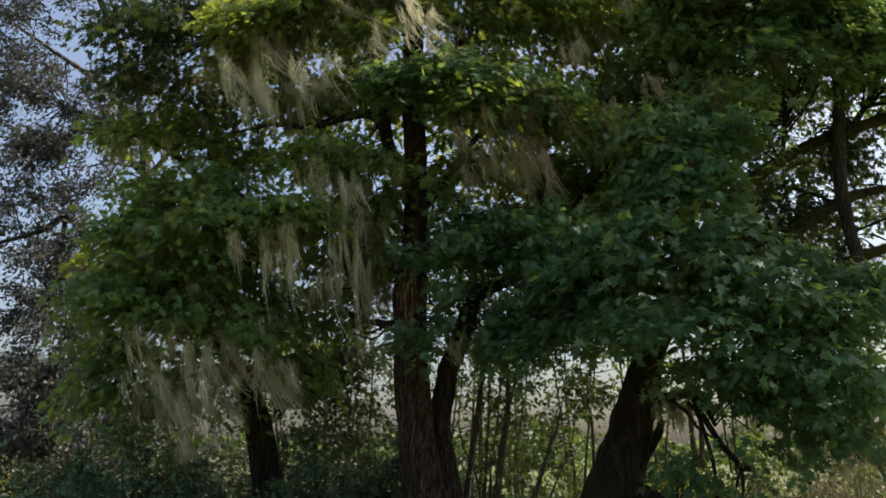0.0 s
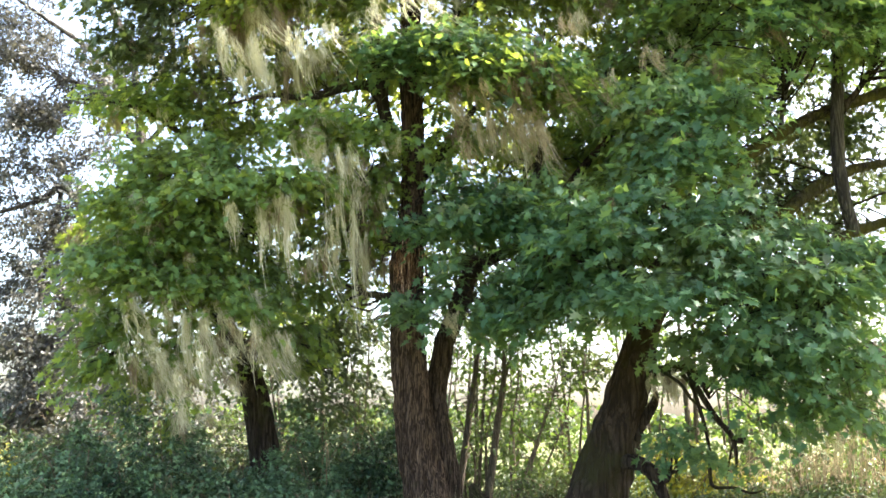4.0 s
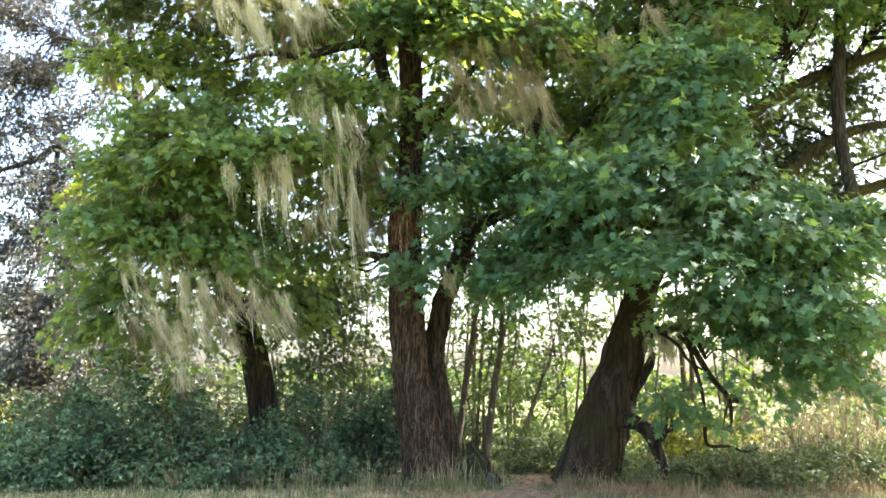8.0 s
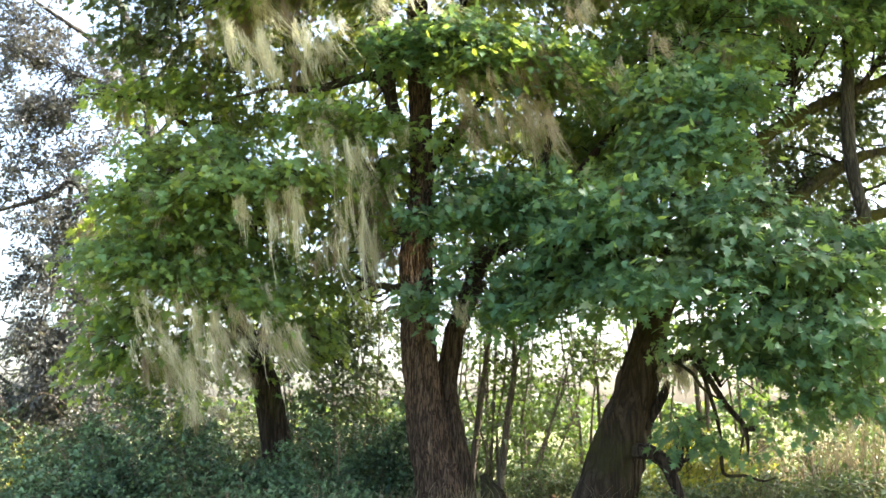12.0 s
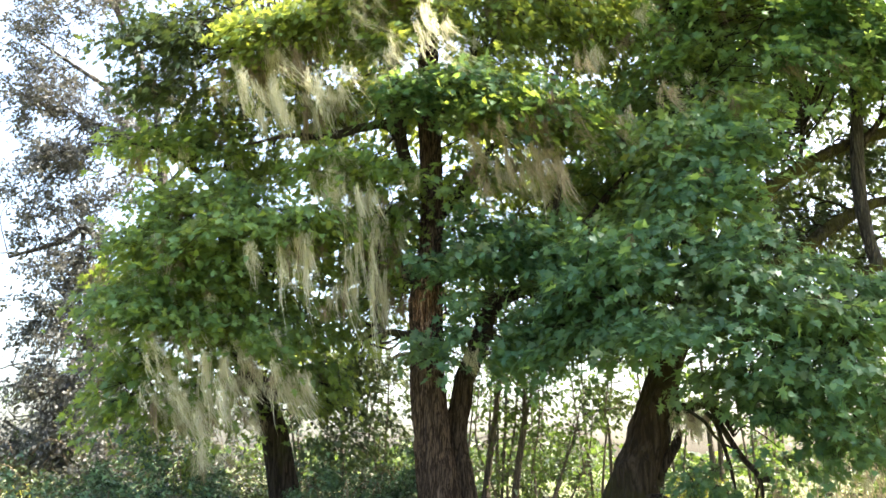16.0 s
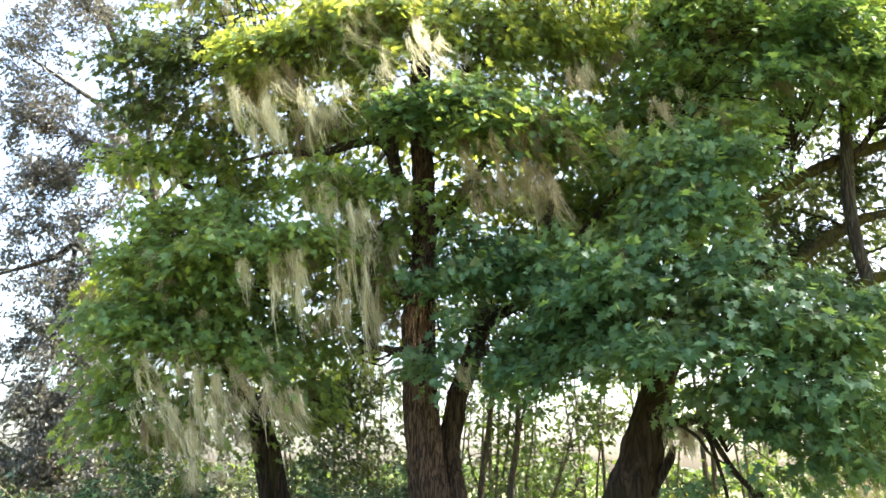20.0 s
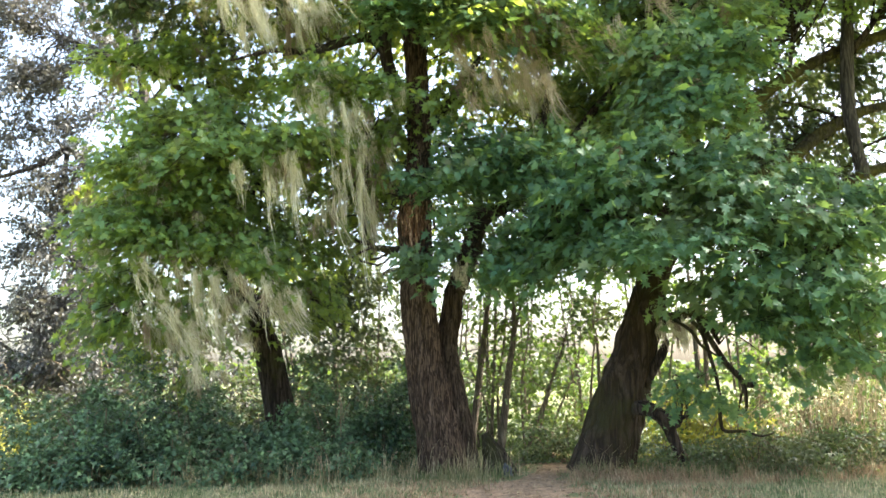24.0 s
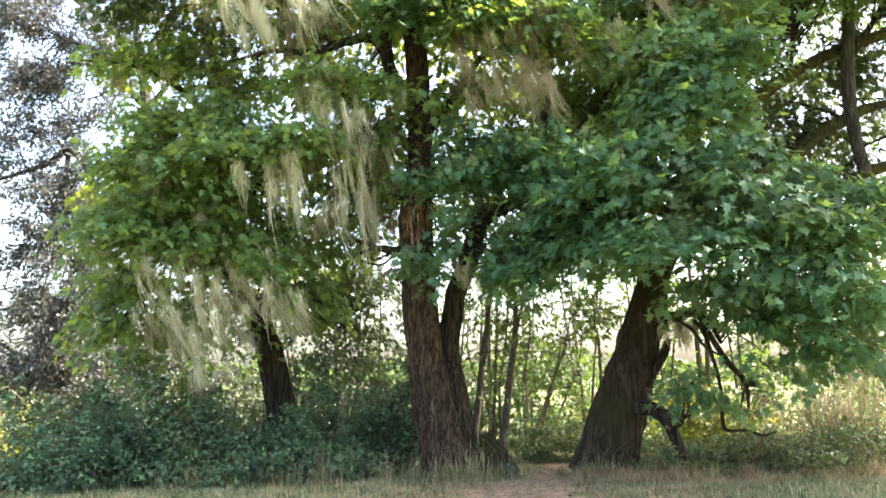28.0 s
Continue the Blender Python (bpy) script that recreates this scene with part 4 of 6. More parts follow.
limbs_r.append(limb(lean_tree, "limb", [(4.75, 15.70, 4.94), (5.69, 16.00, 5.14), (6.53, 16.20, 5.55), (7.30, 16.40, 6.12), (8.19, 16.60, 6.60), (9.54, 16.80, 6.90)], [0.15, 0.125, 0.115, 0.12, 0.10, 0.07], BARK_MOSSY, sides=20, rough=0.3, label="moss-covered limb"))
limbs_r.append(limb(lean_tree, "limb", [(8.45, 16.20, 12.29), (8.03, 16.20, 9.94), (7.81, 16.10, 8.16), (7.71, 16.10, 6.80), (7.74, 16.10, 6.02), (7.90, 16.15, 5.21)], [0.08, 0.10, 0.115, 0.125, 0.125, 0.12], BARK_GREY, label="grey upright bough"))
limbs_r.append(limb(lean_tree, "limb", [(5.91, 15.60, 4.25), (6.89, 15.90, 4.73), (7.82, 16.15, 5.22), (8.39, 16.30, 5.42), (9.28, 16.50, 5.69), (10.52, 16.70, 5.87)], [0.04, 0.07, 0.10, 0.10, 0.09, 0.06], BARK_MOSSY))
limbs_r.append(limb(lean_tree, "limb", [(4.67, 15.70, 5.04), (4.62, 15.70, 5.89), (4.67, 15.70, 6.75), (4.57, 15.60, 7.93), (4.32, 15.50, 9.84)], [0.13, 0.115, 0.10, 0.07, 0.03], BARK_DARK))
limbs_r.append(limb(lean_tree, "limb", [(4.39, 15.60, 4.39), (3.35, 14.60, 4.40), (2.34, 13.70, 4.31), (1.45, 13.00, 4.13)], [0.12, 0.09, 0.06, 0.02], BARK_DARK))
limbs_r.append(limb(lean_tree, "limb", [(4.09, 15.50, 3.86), (4.57, 14.30, 3.79), (5.02, 13.30, 3.46), (5.40, 12.60, 3.12)], [0.12, 0.09, 0.06, 0.02], BARK_DARK))
limbs_r.append(limb(lean_tree, "limb", [(3.40, 15.35, 2.45), (3.90, 15.20, 2.57), (4.24, 15.10, 2.64), (4.47, 15.00, 2.45), (4.60, 14.90, 2.10)], [0.13, 0.10, 0.085, 0.06, 0.025], BARK_DARK, rough=0.25, label="dark broken side limb"))
limb(lean_tree, "limb", [(3.32, 15.28, 1.30), (3.53, 15.25, 1.68), (3.71, 15.25, 1.97), (3.80, 15.25, 2.21)], [0.11, 0.10, 0.085, 0.04], BARK_DARK, rough=0.3, label="broken stub on the trunk")
limbs_r.append(limb(lean_tree, "limb", [(2.97, 15.20, 1.06), (3.34, 14.90, 1.05), (3.58, 14.80, 0.88), (3.70, 14.80, 0.61), (3.81, 14.80, 0.27), (3.82, 14.80, 0.00)], [0.13, 0.125, 0.12, 0.10, 0.075, 0.05], BARK_DARK, label="dark crooked low branch"))
limbs_r.append(limb(lean_tree, "limb", [(3.59, 14.80, 0.82), (3.76, 14.75, 0.79), (3.83, 14.70, 0.90), (3.96, 14.70, 0.92)], [0.07, 0.06, 0.05, 0.02], BARK_DARK))
limb(lean_tree, "limb", [(4.10, 14.70, 2.50), (4.21, 14.50, 2.26), (4.34, 14.50, 1.79), (4.42, 14.50, 1.34), (4.42, 14.50, 0.84), (4.49, 14.50, 0.69), (4.79, 14.50, 0.68), (5.06, 14.50, 0.60), (5.27, 14.50, 0.65)], [0.034, 0.034, 0.032, 0.03, 0.03, 0.028, 0.025, 0.02, 0.010], BARK_DARK, label="thin hanging branch")
limb(lean_tree, "limb", [(4.24, 14.90, 2.60), (4.30, 14.30, 2.11), (4.53, 14.30, 1.74), (4.75, 14.30, 1.47), (4.79, 14.30, 1.11), (4.74, 14.30, 0.93)], [0.05, 0.048, 0.045, 0.042, 0.025, 0.010], BARK_DARK, label="thin hanging branch")
limb(lean_tree, "limb", [(4.75, 14.30, 1.47), (4.86, 14.28, 1.42), (4.94, 14.27, 1.43)], [0.045, 0.05, 0.045], BARK_DARK, label="snapped end of a hanging branch")
limb(lean_tree, "limb", [(3.90, 15.15, 2.57), (3.97, 14.30, 2.30), (4.14, 14.30, 2.05), (4.53, 14.30, 1.79)], [0.03, 0.028, 0.024, 0.010], BARK_DARK, label="thin hanging branch")
limb(lean_tree, "limb", [(4.75, 14.30, 1.36), (4.66, 14.25, 1.12), (4.60, 14.22, 0.86)], [0.02, 0.014, 0.006], BARK_DARK, label="thin hanging branch")
limbs_r.append(limb(lean_tree, "limb", [(6.67, 16.20, 7.22), (6.78, 16.20, 7.84), (7.00, 16.30, 8.46)], [0.05, 0.04, 0.02], BARK_GREY))
limbs_r.append(limb(lean_tree, "limb", [(7.84, 16.20, 7.63), (8.22, 16.00, 8.12), (8.54, 15.90, 8.77), (8.61, 15.80, 9.73)], [0.07, 0.06, 0.05, 0.02], BARK_DARK))

crown_r = Crown(limbs_r, (4.51, 15.60, 4.91))
crown_r.mass((1.84, 13.40, 4.25), (0.95, 0.80, 0.47), 314, 0.175)
crown_r.mass((2.69, 13.20, 4.48), (1.02, 0.90, 0.51), 347, 0.175)
crown_r.mass((3.79, 13.40, 4.62), (1.03, 1.00, 0.52), 270, 0.175)
crown_r.mass((4.53, 12.80, 3.98), (1.07, 1.00, 0.53), 280, 0.175)
crown_r.mass((5.51, 12.60, 3.62), (0.97, 1.00, 0.57), 260, 0.175)
crown_r.mass((3.42, 12.80, 3.59), (0.99, 0.90, 0.41), 220, 0.175)
crown_r.mass((2.41, 13.20, 3.52), (0.85, 0.80, 0.47), 235, 0.175)
crown_r.mass((1.44, 13.80, 3.51), (0.62, 0.70, 0.44), 156, 0.175)
crown_r.mass((4.66, 12.60, 2.95), (1.05, 0.90, 0.40), 182, 0.175)
crown_r.mass((5.62, 12.40, 2.74), (0.80, 0.90, 0.48), 159, 0.175)
crown_r.mass((4.14, 13.40, 2.86), (0.60, 0.80, 0.26), 100, 0.175)
crown_r.mass((2.35, 12.9, 4.99), (0.5, 0.5, 0.16), 70, 0.165, 26, 0.75)
crown_r.mass((3.38, 12.9, 5.2), (0.55, 0.5, 0.15), 70, 0.165, 26, 0.75)
crown_r.mass((4.47, 12.9, 4.95), (0.55, 0.5, 0.15), 70, 0.165, 26, 0.75)
crown_r.mass((5.46, 12.9, 4.59), (0.5, 0.5, 0.15), 70, 0.165, 26, 0.75)
crown_r.mass((6.32, 12.9, 4.32), (0.4, 0.5, 0.16), 60, 0.165, 26, 0.75)
crown_r.mass((4.53, 12.9, 2.29), (0.5, 0.5, 0.14), 50, 0.165, 26, 0.75)
crown_r.mass((5.42, 12.9, 1.99), (0.45, 0.5, 0.14), 50, 0.165, 26, 0.75)
crown_r.mass((3.83, 12.9, 2.93), (0.5, 0.5, 0.14), 50, 0.165, 26, 0.75)
crown_r.mass((6.17, 12.9, 1.73), (0.4, 0.5, 0.16), 50, 0.165, 26, 0.75)
low = Crown(limbs_r, (4.35, 15.20, 3.62))
low.mass((4.66, 13.00, 2.52), (0.60, 0.70, 0.26), 90, 0.150)
low.mass((5.11, 12.60, 2.23), (0.73, 0.70, 0.44), 100, 0.150)
low.mass((5.98, 12.40, 2.14), (0.56, 0.70, 0.48), 90, 0.150)
low.mass((3.42, 13.60, 1.46), (0.34, 0.40, 0.20), 46, 0.135)
low.mass((3.86, 13.60, 1.22), (0.34, 0.40, 0.15), 46, 0.140)
low.mass((4.98, 13.40, 1.62), (0.36, 0.50, 0.20), 40, 0.140)
low.mass((6.74, 13.40, 2.44), (0.43, 0.60, 0.52), 90, 0.175)
low.mass((6.56, 12.80, 4.17), (0.41, 0.70, 0.57), 21, 0.175)
crown_r.mass((3.76, 13.6, 6.05), (0.85, 0.6, 0.42), 240, 0.175)
crown_r.mass((4.65, 13.6, 6.77), (0.5, 0.6, 0.35), 120, 0.175)
crown_r.mass((6.33, 13.6, 9.25), (0.8, 0.7, 0.45), 260, 0.175)
crown_r.mass((7.12, 13.6, 8.61), (0.6, 0.7, 0.5), 240, 0.175)
crown_r.mass((5.84, 13.6, 8.3), (0.5, 0.5, 0.3), 110, 0.175)
top_r = Crown(limbs_r, (4.49, 15.60, 7.54))
behind_r = Crown(limbs_r, (6.90, 17.50, 7.20))
behind_r.mass((6.49, 17.2, 5.55), (0.7, 0.6, 0.3), 190, 0.13, 60, 0.5, 0.6, 0.2, 2.3, True)
behind_r.mass((7.61, 17.2, 5.47), (0.6, 0.6, 0.28), 130, 0.13, 60, 0.5, 0.6, 0.2, 2.3, True)
behind_r.mass((7.38, 17.3, 6.37), (0.9, 0.6, 0.35), 190, 0.13, 60, 0.5, 0.6, 0.2, 2.3, True)
behind_r.mass((8.4, 17.3, 7.59), (0.8, 0.6, 0.5), 220, 0.13, 60, 0.5, 0.6, 0.2, 2.3, True)
behind_r.mass((6.69, 17.3, 7.76), (0.5, 0.6, 0.6), 150, 0.13, 60, 0.5, 0.6, 0.2, 2.3, True)
behind_r.mass((6.95, 17.3, 5.27), (0.7, 0.6, 0.3), 130, 0.13, 60, 0.5, 0.6, 0.2, 2.3, True)
top_r.mass((4.10, 15.00, 10.05), (1.15, 1.00, 0.67), 560)
top_r.mass((5.31, 14.80, 9.81), (1.04, 1.00, 0.66), 520)
top_r.mass((4.16, 15.20, 8.74), (1.17, 1.00, 0.68), 520)
top_r.mass((5.52, 15.40, 8.95), (0.79, 0.90, 0.59), 300)
top_r.mass((6.86, 15.00, 9.80), (1.06, 1.00, 0.67), 460)
top_r.mass((8.01, 15.00, 9.67), (0.77, 1.00, 0.87), 340)
top_r.mass((4.04, 14.40, 6.97), (1.02, 0.90, 0.65), 480)
top_r.mass((3.23, 15.60, 7.89), (0.70, 0.90, 0.90), 300)
top_r.mass((2.91, 16.60, 6.74), (1.17, 1.00, 0.64), 330)
top_r.mass((7.59, 15.80, 8.65), (0.71, 0.80, 0.61), 150)
behind_r.mass((7.80, 18.00, 7.16), (1.50, 1.00, 0.92), 191, 0.13, 60, 0.5, 0.6, 0.2, 2.3, True)
top_r.mass((4.02, 16.80, 6.64), (0.86, 0.90, 0.65), 260)
top_r.mass((3.77, 17.00, 8.36), (1.74, 1.20, 1.31), 620)
top_r.mass((5.65, 17.20, 7.97), (0.99, 1.20, 1.32), 300)
top_r.mass((3.44, 16.80, 6.06), (1.40, 1.00, 0.86), 420)
behind_r.mass((7.95, 17.00, 9.01), (1.42, 1.20, 0.87), 363, 0.13, 60, 0.5, 0.6, 0.2, 2.3, True)
behind_r.mass((9.00, 17.40, 7.83), (0.78, 1.00, 1.12), 123, 0.13, 60, 0.5, 0.6, 0.2, 2.3, True)
behind_r.mass((6.44, 17.40, 6.01), (0.78, 1.00, 0.67), 157, 0.13, 60, 0.5, 0.6, 0.2, 2.3, True)
top_r.mass((5.77, 15.60, 11.01), (2.00, 1.30, 0.80), 620)
top_r.mass((8.11, 15.80, 10.99), (1.42, 1.30, 1.01), 520)
# four masses along the limbs past the view, added to shade the boughs
top_r.mass((9.72, 15.80, 9.72), (1.32, 1.60, 1.42), 700)
top_r.mass((10.24, 16.60, 8.62), (1.17, 1.60, 1.38), 500)
top_r.mass((9.97, 16.40, 5.45), (0.95, 1.20, 0.95), 320)
top_r.mass((12.51, 16.50, 10.85), (1.27, 1.80, 1.91), 620)
behind_r.mass((7.66, 17.60, 8.93), (1.35, 1.00, 0.79), 227, 0.13, 60, 0.5, 0.6, 0.2, 2.3, True)
top_r.mass((3.93, 17.00, 7.58), (1.64, 1.00, 1.20), 420)
top_r.mass((6.30, 17.40, 10.57), (1.67, 1.20, 1.12), 420)
behind_r.mass((6.98, 18.20, 8.61), (1.05, 1.00, 0.82), 272, 0.13, 60, 0.5, 0.6, 0.2, 2.3, True)
behind_r.mass((8.15, 18.20, 7.60), (1.05, 1.00, 0.70), 272, 0.13, 60, 0.5, 0.6, 0.2, 2.3, True)
behind_r.mass((9.53, 18.40, 6.66), (0.94, 1.00, 0.59), 227, 0.13, 60, 0.5, 0.6, 0.2, 2.3, True)
behind_r.mass((7.01, 18.20, 6.84), (1.05, 1.00, 0.58), 248, 0.13, 60, 0.5, 0.6, 0.2, 2.3, True)
behind_r.mass((7.81, 17.40, 5.88), (0.89, 1.00, 0.56), 136, 0.13, 60, 0.5, 0.6, 0.2, 2.3, True)
behind_r.mass((6.94, 17.60, 6.78), (0.90, 1.00, 0.45), 90, 0.13, 60, 0.5, 0.6, 0.2, 2.3, True)
# three masses above the view, carrying the crown on for its shade
top_r.mass((5.03, 16.20, 13.98), (2.29, 2.00, 1.35), 700)
top_r.mass((8.68, 16.20, 14.09), (2.29, 2.00, 1.35), 700)
top_r.mass((12.24, 16.20, 13.64), (2.08, 2.00, 1.56), 700)
crown_r.mass((6.57, 13.00, 4.03), (0.50, 0.70, 0.46), 132, 0.175)
# ten mostly unseen masses above and right, added to shade the low boughs
top_r.mass((7.9, 13.7, 8.6), (1.5, 1.4, 0.9), 300)
top_r.mass((6.2, 14.2, 9.6), (1.6, 1.4, 0.9), 180)
top_r.mass((4.4, 14.2, 10.2), (1.6, 1.4, 0.9), 110)
top_r.mass((9.4, 13.2, 8.2), (1.3, 1.4, 0.9), 280)
top_r.mass((9.4, 12.4, 4.4), (1.0, 1.4, 1.3), 300)
top_r.mass((10.4, 13.6, 7.6), (1.3, 1.6, 1.4), 380)
top_r.mass((5.0, 13.2, 11.5), (2.2, 1.6, 1.3), 520)
top_r.mass((8.2, 13.2, 10.8), (2.2, 1.8, 1.6), 560)
top_r.mass((11.0, 13.8, 9.0), (1.8, 2.0, 2.2), 560)
top_r.mass((10.2, 12.8, 6.0), (1.4, 1.6, 2.0), 420)
crown_r.mass((3.53, 15.00, 4.38), (2.12, 1.00, 0.77), 249, 0.175)
top_r.mass((3.39, 14.20, 5.77), (1.00, 0.80, 0.46), 150, 0.175)
top_r.mass((2.28, 14.40, 5.52), (0.92, 0.80, 0.46), 80, 0.175)
top_r.mass((4.28, 14.00, 5.91), (0.81, 0.80, 0.54), 234, 0.175)
top_r.mass((3.90, 14.20, 6.95), (1.09, 0.80, 0.55), 234, 0.175)
top_r.mass((4.94, 14.00, 7.44), (0.81, 0.70, 0.36), 124, 0.175)
top_r.mass((6.98, 14.20, 9.24), (1.00, 0.80, 0.55), 234, 0.175)
crown_r.mass((6.00, 14.60, 3.74), (1.69, 1.00, 0.84), 202, 0.175)
low.mass((6.58, 14.60, 2.42), (1.03, 0.90, 0.66), 124, 0.175)
top_r.beards(lean_tree, 45, 0.25, 0.7)
crown_r.bare(arm, 0.23, 15.9, 0.93)
opening = [(3.75, 13.40, 2.05), (4.05, 13.40, 2.12), (4.35, 13.40, 1.95), (4.60, 13.40, 1.85)]
crown_r.bare(opening, 0.26, 16.0, 0.9)
low.bare(opening, 0.26, 16.0, 0.85)
crown_r.beards(lean_tree, 14, 0.2, 0.5)
crown_r.build(lean_tree, MAPLE, GREEN_BLUE_SHADE, BARK_DARK, 200)
low.build(lean_tree, MAPLE, GREEN_BLUE_SHADE, BARK_DARK, 60)
# leaves behind the limbs take the dimmer green, shade painted in
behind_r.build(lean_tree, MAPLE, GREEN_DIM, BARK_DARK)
top_r.build(lean_tree, MAPLE, GREEN_RIGHT, BARK_DARK, 40)
MOSS = plain_stuff("moss_fringe", (0.07, 0.075, 0.018), (0.13, 0.125, 0.03), (0.22, 0.19, 0.06), through=0.35)
for line in limbs_r[1:3] + limbs_r[4:5]:
    for q in line[4::4]:
        part("moss_fringe", beard(q - np.array([0, 0, 0.08]), 0.45, rng.uniform(0.12, 0.35), MOSS, 4, 30, 0.05, 0.08), lean_tree)["kind"] = "stuff"
lichens(lean_tree, [
    ((3.95, 14.95, 2.58), 0.35, 0.75, 7), ((3.70, 15.00, 2.55), 0.2, 0.6, 4), ((4.20, 14.95, 2.60), 0.25, 0.6, 4), ((3.87, 15.20, 7.22), 0.35, 0.7, 4), ((4.84, 15.20, 8.42), 0.3, 0.5, 3),
    ((5.82, 13.60, 1.67), 0.3, 0.6, 4)])

# ---- the grey small-leaved tree ----
grey_tree = empty("oak_tree", (-8.47, 22.00, -0.00), "grey-green small-leaved oak with crooked lichen-hung limbs", "tree")
grey_tree.location.z = 0
stem_g = trunk(grey_tree, [(-8.38, 22.00, -0.12), (-8.56, 22.00, 1.35), (-8.76, 22.00, 3.29), (-8.60, 22.00, 5.14), (-8.01, 22.00, 7.05), (-7.68, 22.00, 8.70), (-7.90, 22.00, 10.08), (-8.13, 22.00, 11.32), (-9.43, 22.00, 14.10), (-10.29, 22.00, 16.27)],
               [0.24, 0.21, 0.18, 0.15, 0.13, 0.12, 0.10, 0.09, 0.08, 0.05], BARK_GREY, sides=32, steps=10, ridges=0.012, flare=0.05)
limbs_g = [stem_g[20:]]
for pts, rad in (([(-8.67, 22.00, 5.00), (-8.92, 21.60, 6.94), (-9.28, 21.20, 7.38), (-9.70, 20.80, 6.95), (-10.68, 20.40, 6.49)], [0.12, 0.11, 0.09, 0.07, 0.04]),
                 ([(-9.28, 21.20, 7.38), (-9.27, 21.00, 6.51), (-9.49, 20.80, 6.04)], [0.06, 0.05, 0.02]),
                 ([(-7.76, 22.00, 8.85), (-8.19, 21.70, 9.35), (-8.44, 21.50, 9.88), (-9.48, 21.00, 10.26)], [0.11, 0.08, 0.06, 0.03]),
                 ([(-7.90, 22.00, 9.92), (-8.42, 21.50, 10.71), (-8.91, 21.20, 11.11), (-11.04, 20.80, 12.52)], [0.10, 0.08, 0.07, 0.03]),
                 ([(-7.80, 22.00, 9.61), (-7.49, 22.20, 10.78), (-7.14, 22.40, 11.51), (-7.33, 22.60, 13.35)], [0.08, 0.06, 0.05, 0.02]),
                 ([(-8.68, 22.00, 2.73), (-9.29, 21.40, 3.51), (-9.81, 21.00, 3.74), (-10.49, 20.80, 3.45)], [0.10, 0.08, 0.06, 0.03]),
                 ([(-8.64, 22.00, 2.18), (-9.35, 21.40, 2.42), (-9.96, 21.00, 2.34), (-10.55, 20.80, 2.66)], [0.07, 0.06, 0.045, 0.03]),
                 ([(-8.75, 22.00, 4.14), (-9.54, 21.40, 5.04), (-10.21, 21.00, 5.38)], [0.08, 0.06, 0.03]),
                 ([(-9.96, 21.00, 2.34), (-9.65, 20.70, 1.87), (-9.79, 20.50, 1.49)], [0.03, 0.025, 0.012]),
                 ([(-9.52, 21.20, 2.39), (-9.62, 20.90, 2.80), (-9.94, 20.70, 2.98)], [0.03, 0.025, 0.012]),
                 ([(-7.60, 22.00, 8.70), (-6.86, 21.80, 9.55), (-6.57, 21.70, 10.12)], [0.07, 0.05, 0.02]),
                 ([(-8.76, 22.00, 3.29), (-7.95, 21.60, 2.71), (-7.45, 21.30, 1.89), (-7.26, 21.20, 1.50)], [0.06, 0.05, 0.04, 0.02]),
                 ([(-9.43, 22.00, 14.10), (-9.93, 21.60, 14.40), (-10.09, 21.40, 15.16)], [0.08, 0.07, 0.04])):
    limbs_g.append(limb(grey_tree, "limb", pts, rad, BARK_GREY, 8))
crown_g = Crown(limbs_g, (-8.23, 22.00, 7.05))
SMALL = dict(size=0.118, per=80, spread=0.40, flat=0.3, shell=0.05, thick=2.2, loose=True)
crown_g.mass((-9.94, 21.00, 8.94), (1.08, 1.00, 0.94), 700, **SMALL)
crown_g.mass((-8.66, 21.40, 10.44), (1.24, 1.00, 0.82), 500, **SMALL)
crown_g.mass((-9.45, 21.00, 7.93), (0.94, 0.80, 0.67), 420, **SMALL)
crown_g.mass((-9.94, 20.80, 6.59), (0.93, 0.80, 0.67), 320, **SMALL)
crown_g.mass((-9.12, 21.20, 6.13), (0.82, 0.80, 0.82), 480, **SMALL)
crown_g.mass((-9.81, 20.80, 4.94), (0.93, 0.80, 0.93), 480, **SMALL)
crown_g.mass((-8.95, 21.40, 4.48), (0.69, 0.80, 0.96), 520, **SMALL)
crown_g.mass((-9.54, 20.80, 3.19), (1.07, 0.80, 0.80), 520, **SMALL)
crown_g.mass((-8.69, 21.40, 2.70), (0.82, 0.80, 0.82), 480, **SMALL)
crown_g.mass((-9.38, 21.00, 1.62), (1.21, 0.80, 0.67), 560, **SMALL)
crown_g.mass((-7.42, 21.40, 1.90), (0.82, 0.80, 0.69), 300, **SMALL)
crown_g.mass((-10.90, 21.00, 13.04), (1.08, 1.00, 1.08), 620, **SMALL)
crown_g.mass((-9.51, 21.40, 14.10), (1.10, 1.00, 0.82), 420, **SMALL)
crown_g.mass((-10.73, 20.60, 10.76), (0.79, 0.80, 0.53), 340, **SMALL)
crown_g.mass((-7.90, 21.20, 2.16), (1.09, 0.90, 0.82), 420, **SMALL)
crown_g.mass((-9.59, 20.80, 2.14), (1.20, 0.90, 0.80), 420, **SMALL)
crown_g.mass((-11.12, 20.80, 11.96), (1.07, 1.00, 1.07), 420, **SMALL)
crown_g.mass((-9.94, 21.20, 13.14), (1.09, 1.00, 0.95), 380, **SMALL)
crown_g.mass((-10.29, 21.00, 10.46), (1.21, 1.00, 0.81), 380, **SMALL)
crown_g.mass((-10.50, 20.80, 10.17), (1.60, 1.20, 1.47), 620, **SMALL)
crown_g.mass((-9.12, 21.40, 8.94), (1.51, 1.20, 1.51), 620, **SMALL)
crown_g.mass((-9.64, 20.90, 5.64), (1.47, 1.20, 1.61), 620, **SMALL)
crown_g.mass((-9.22, 21.20, 3.77), (1.77, 1.20, 1.50), 620, **SMALL)
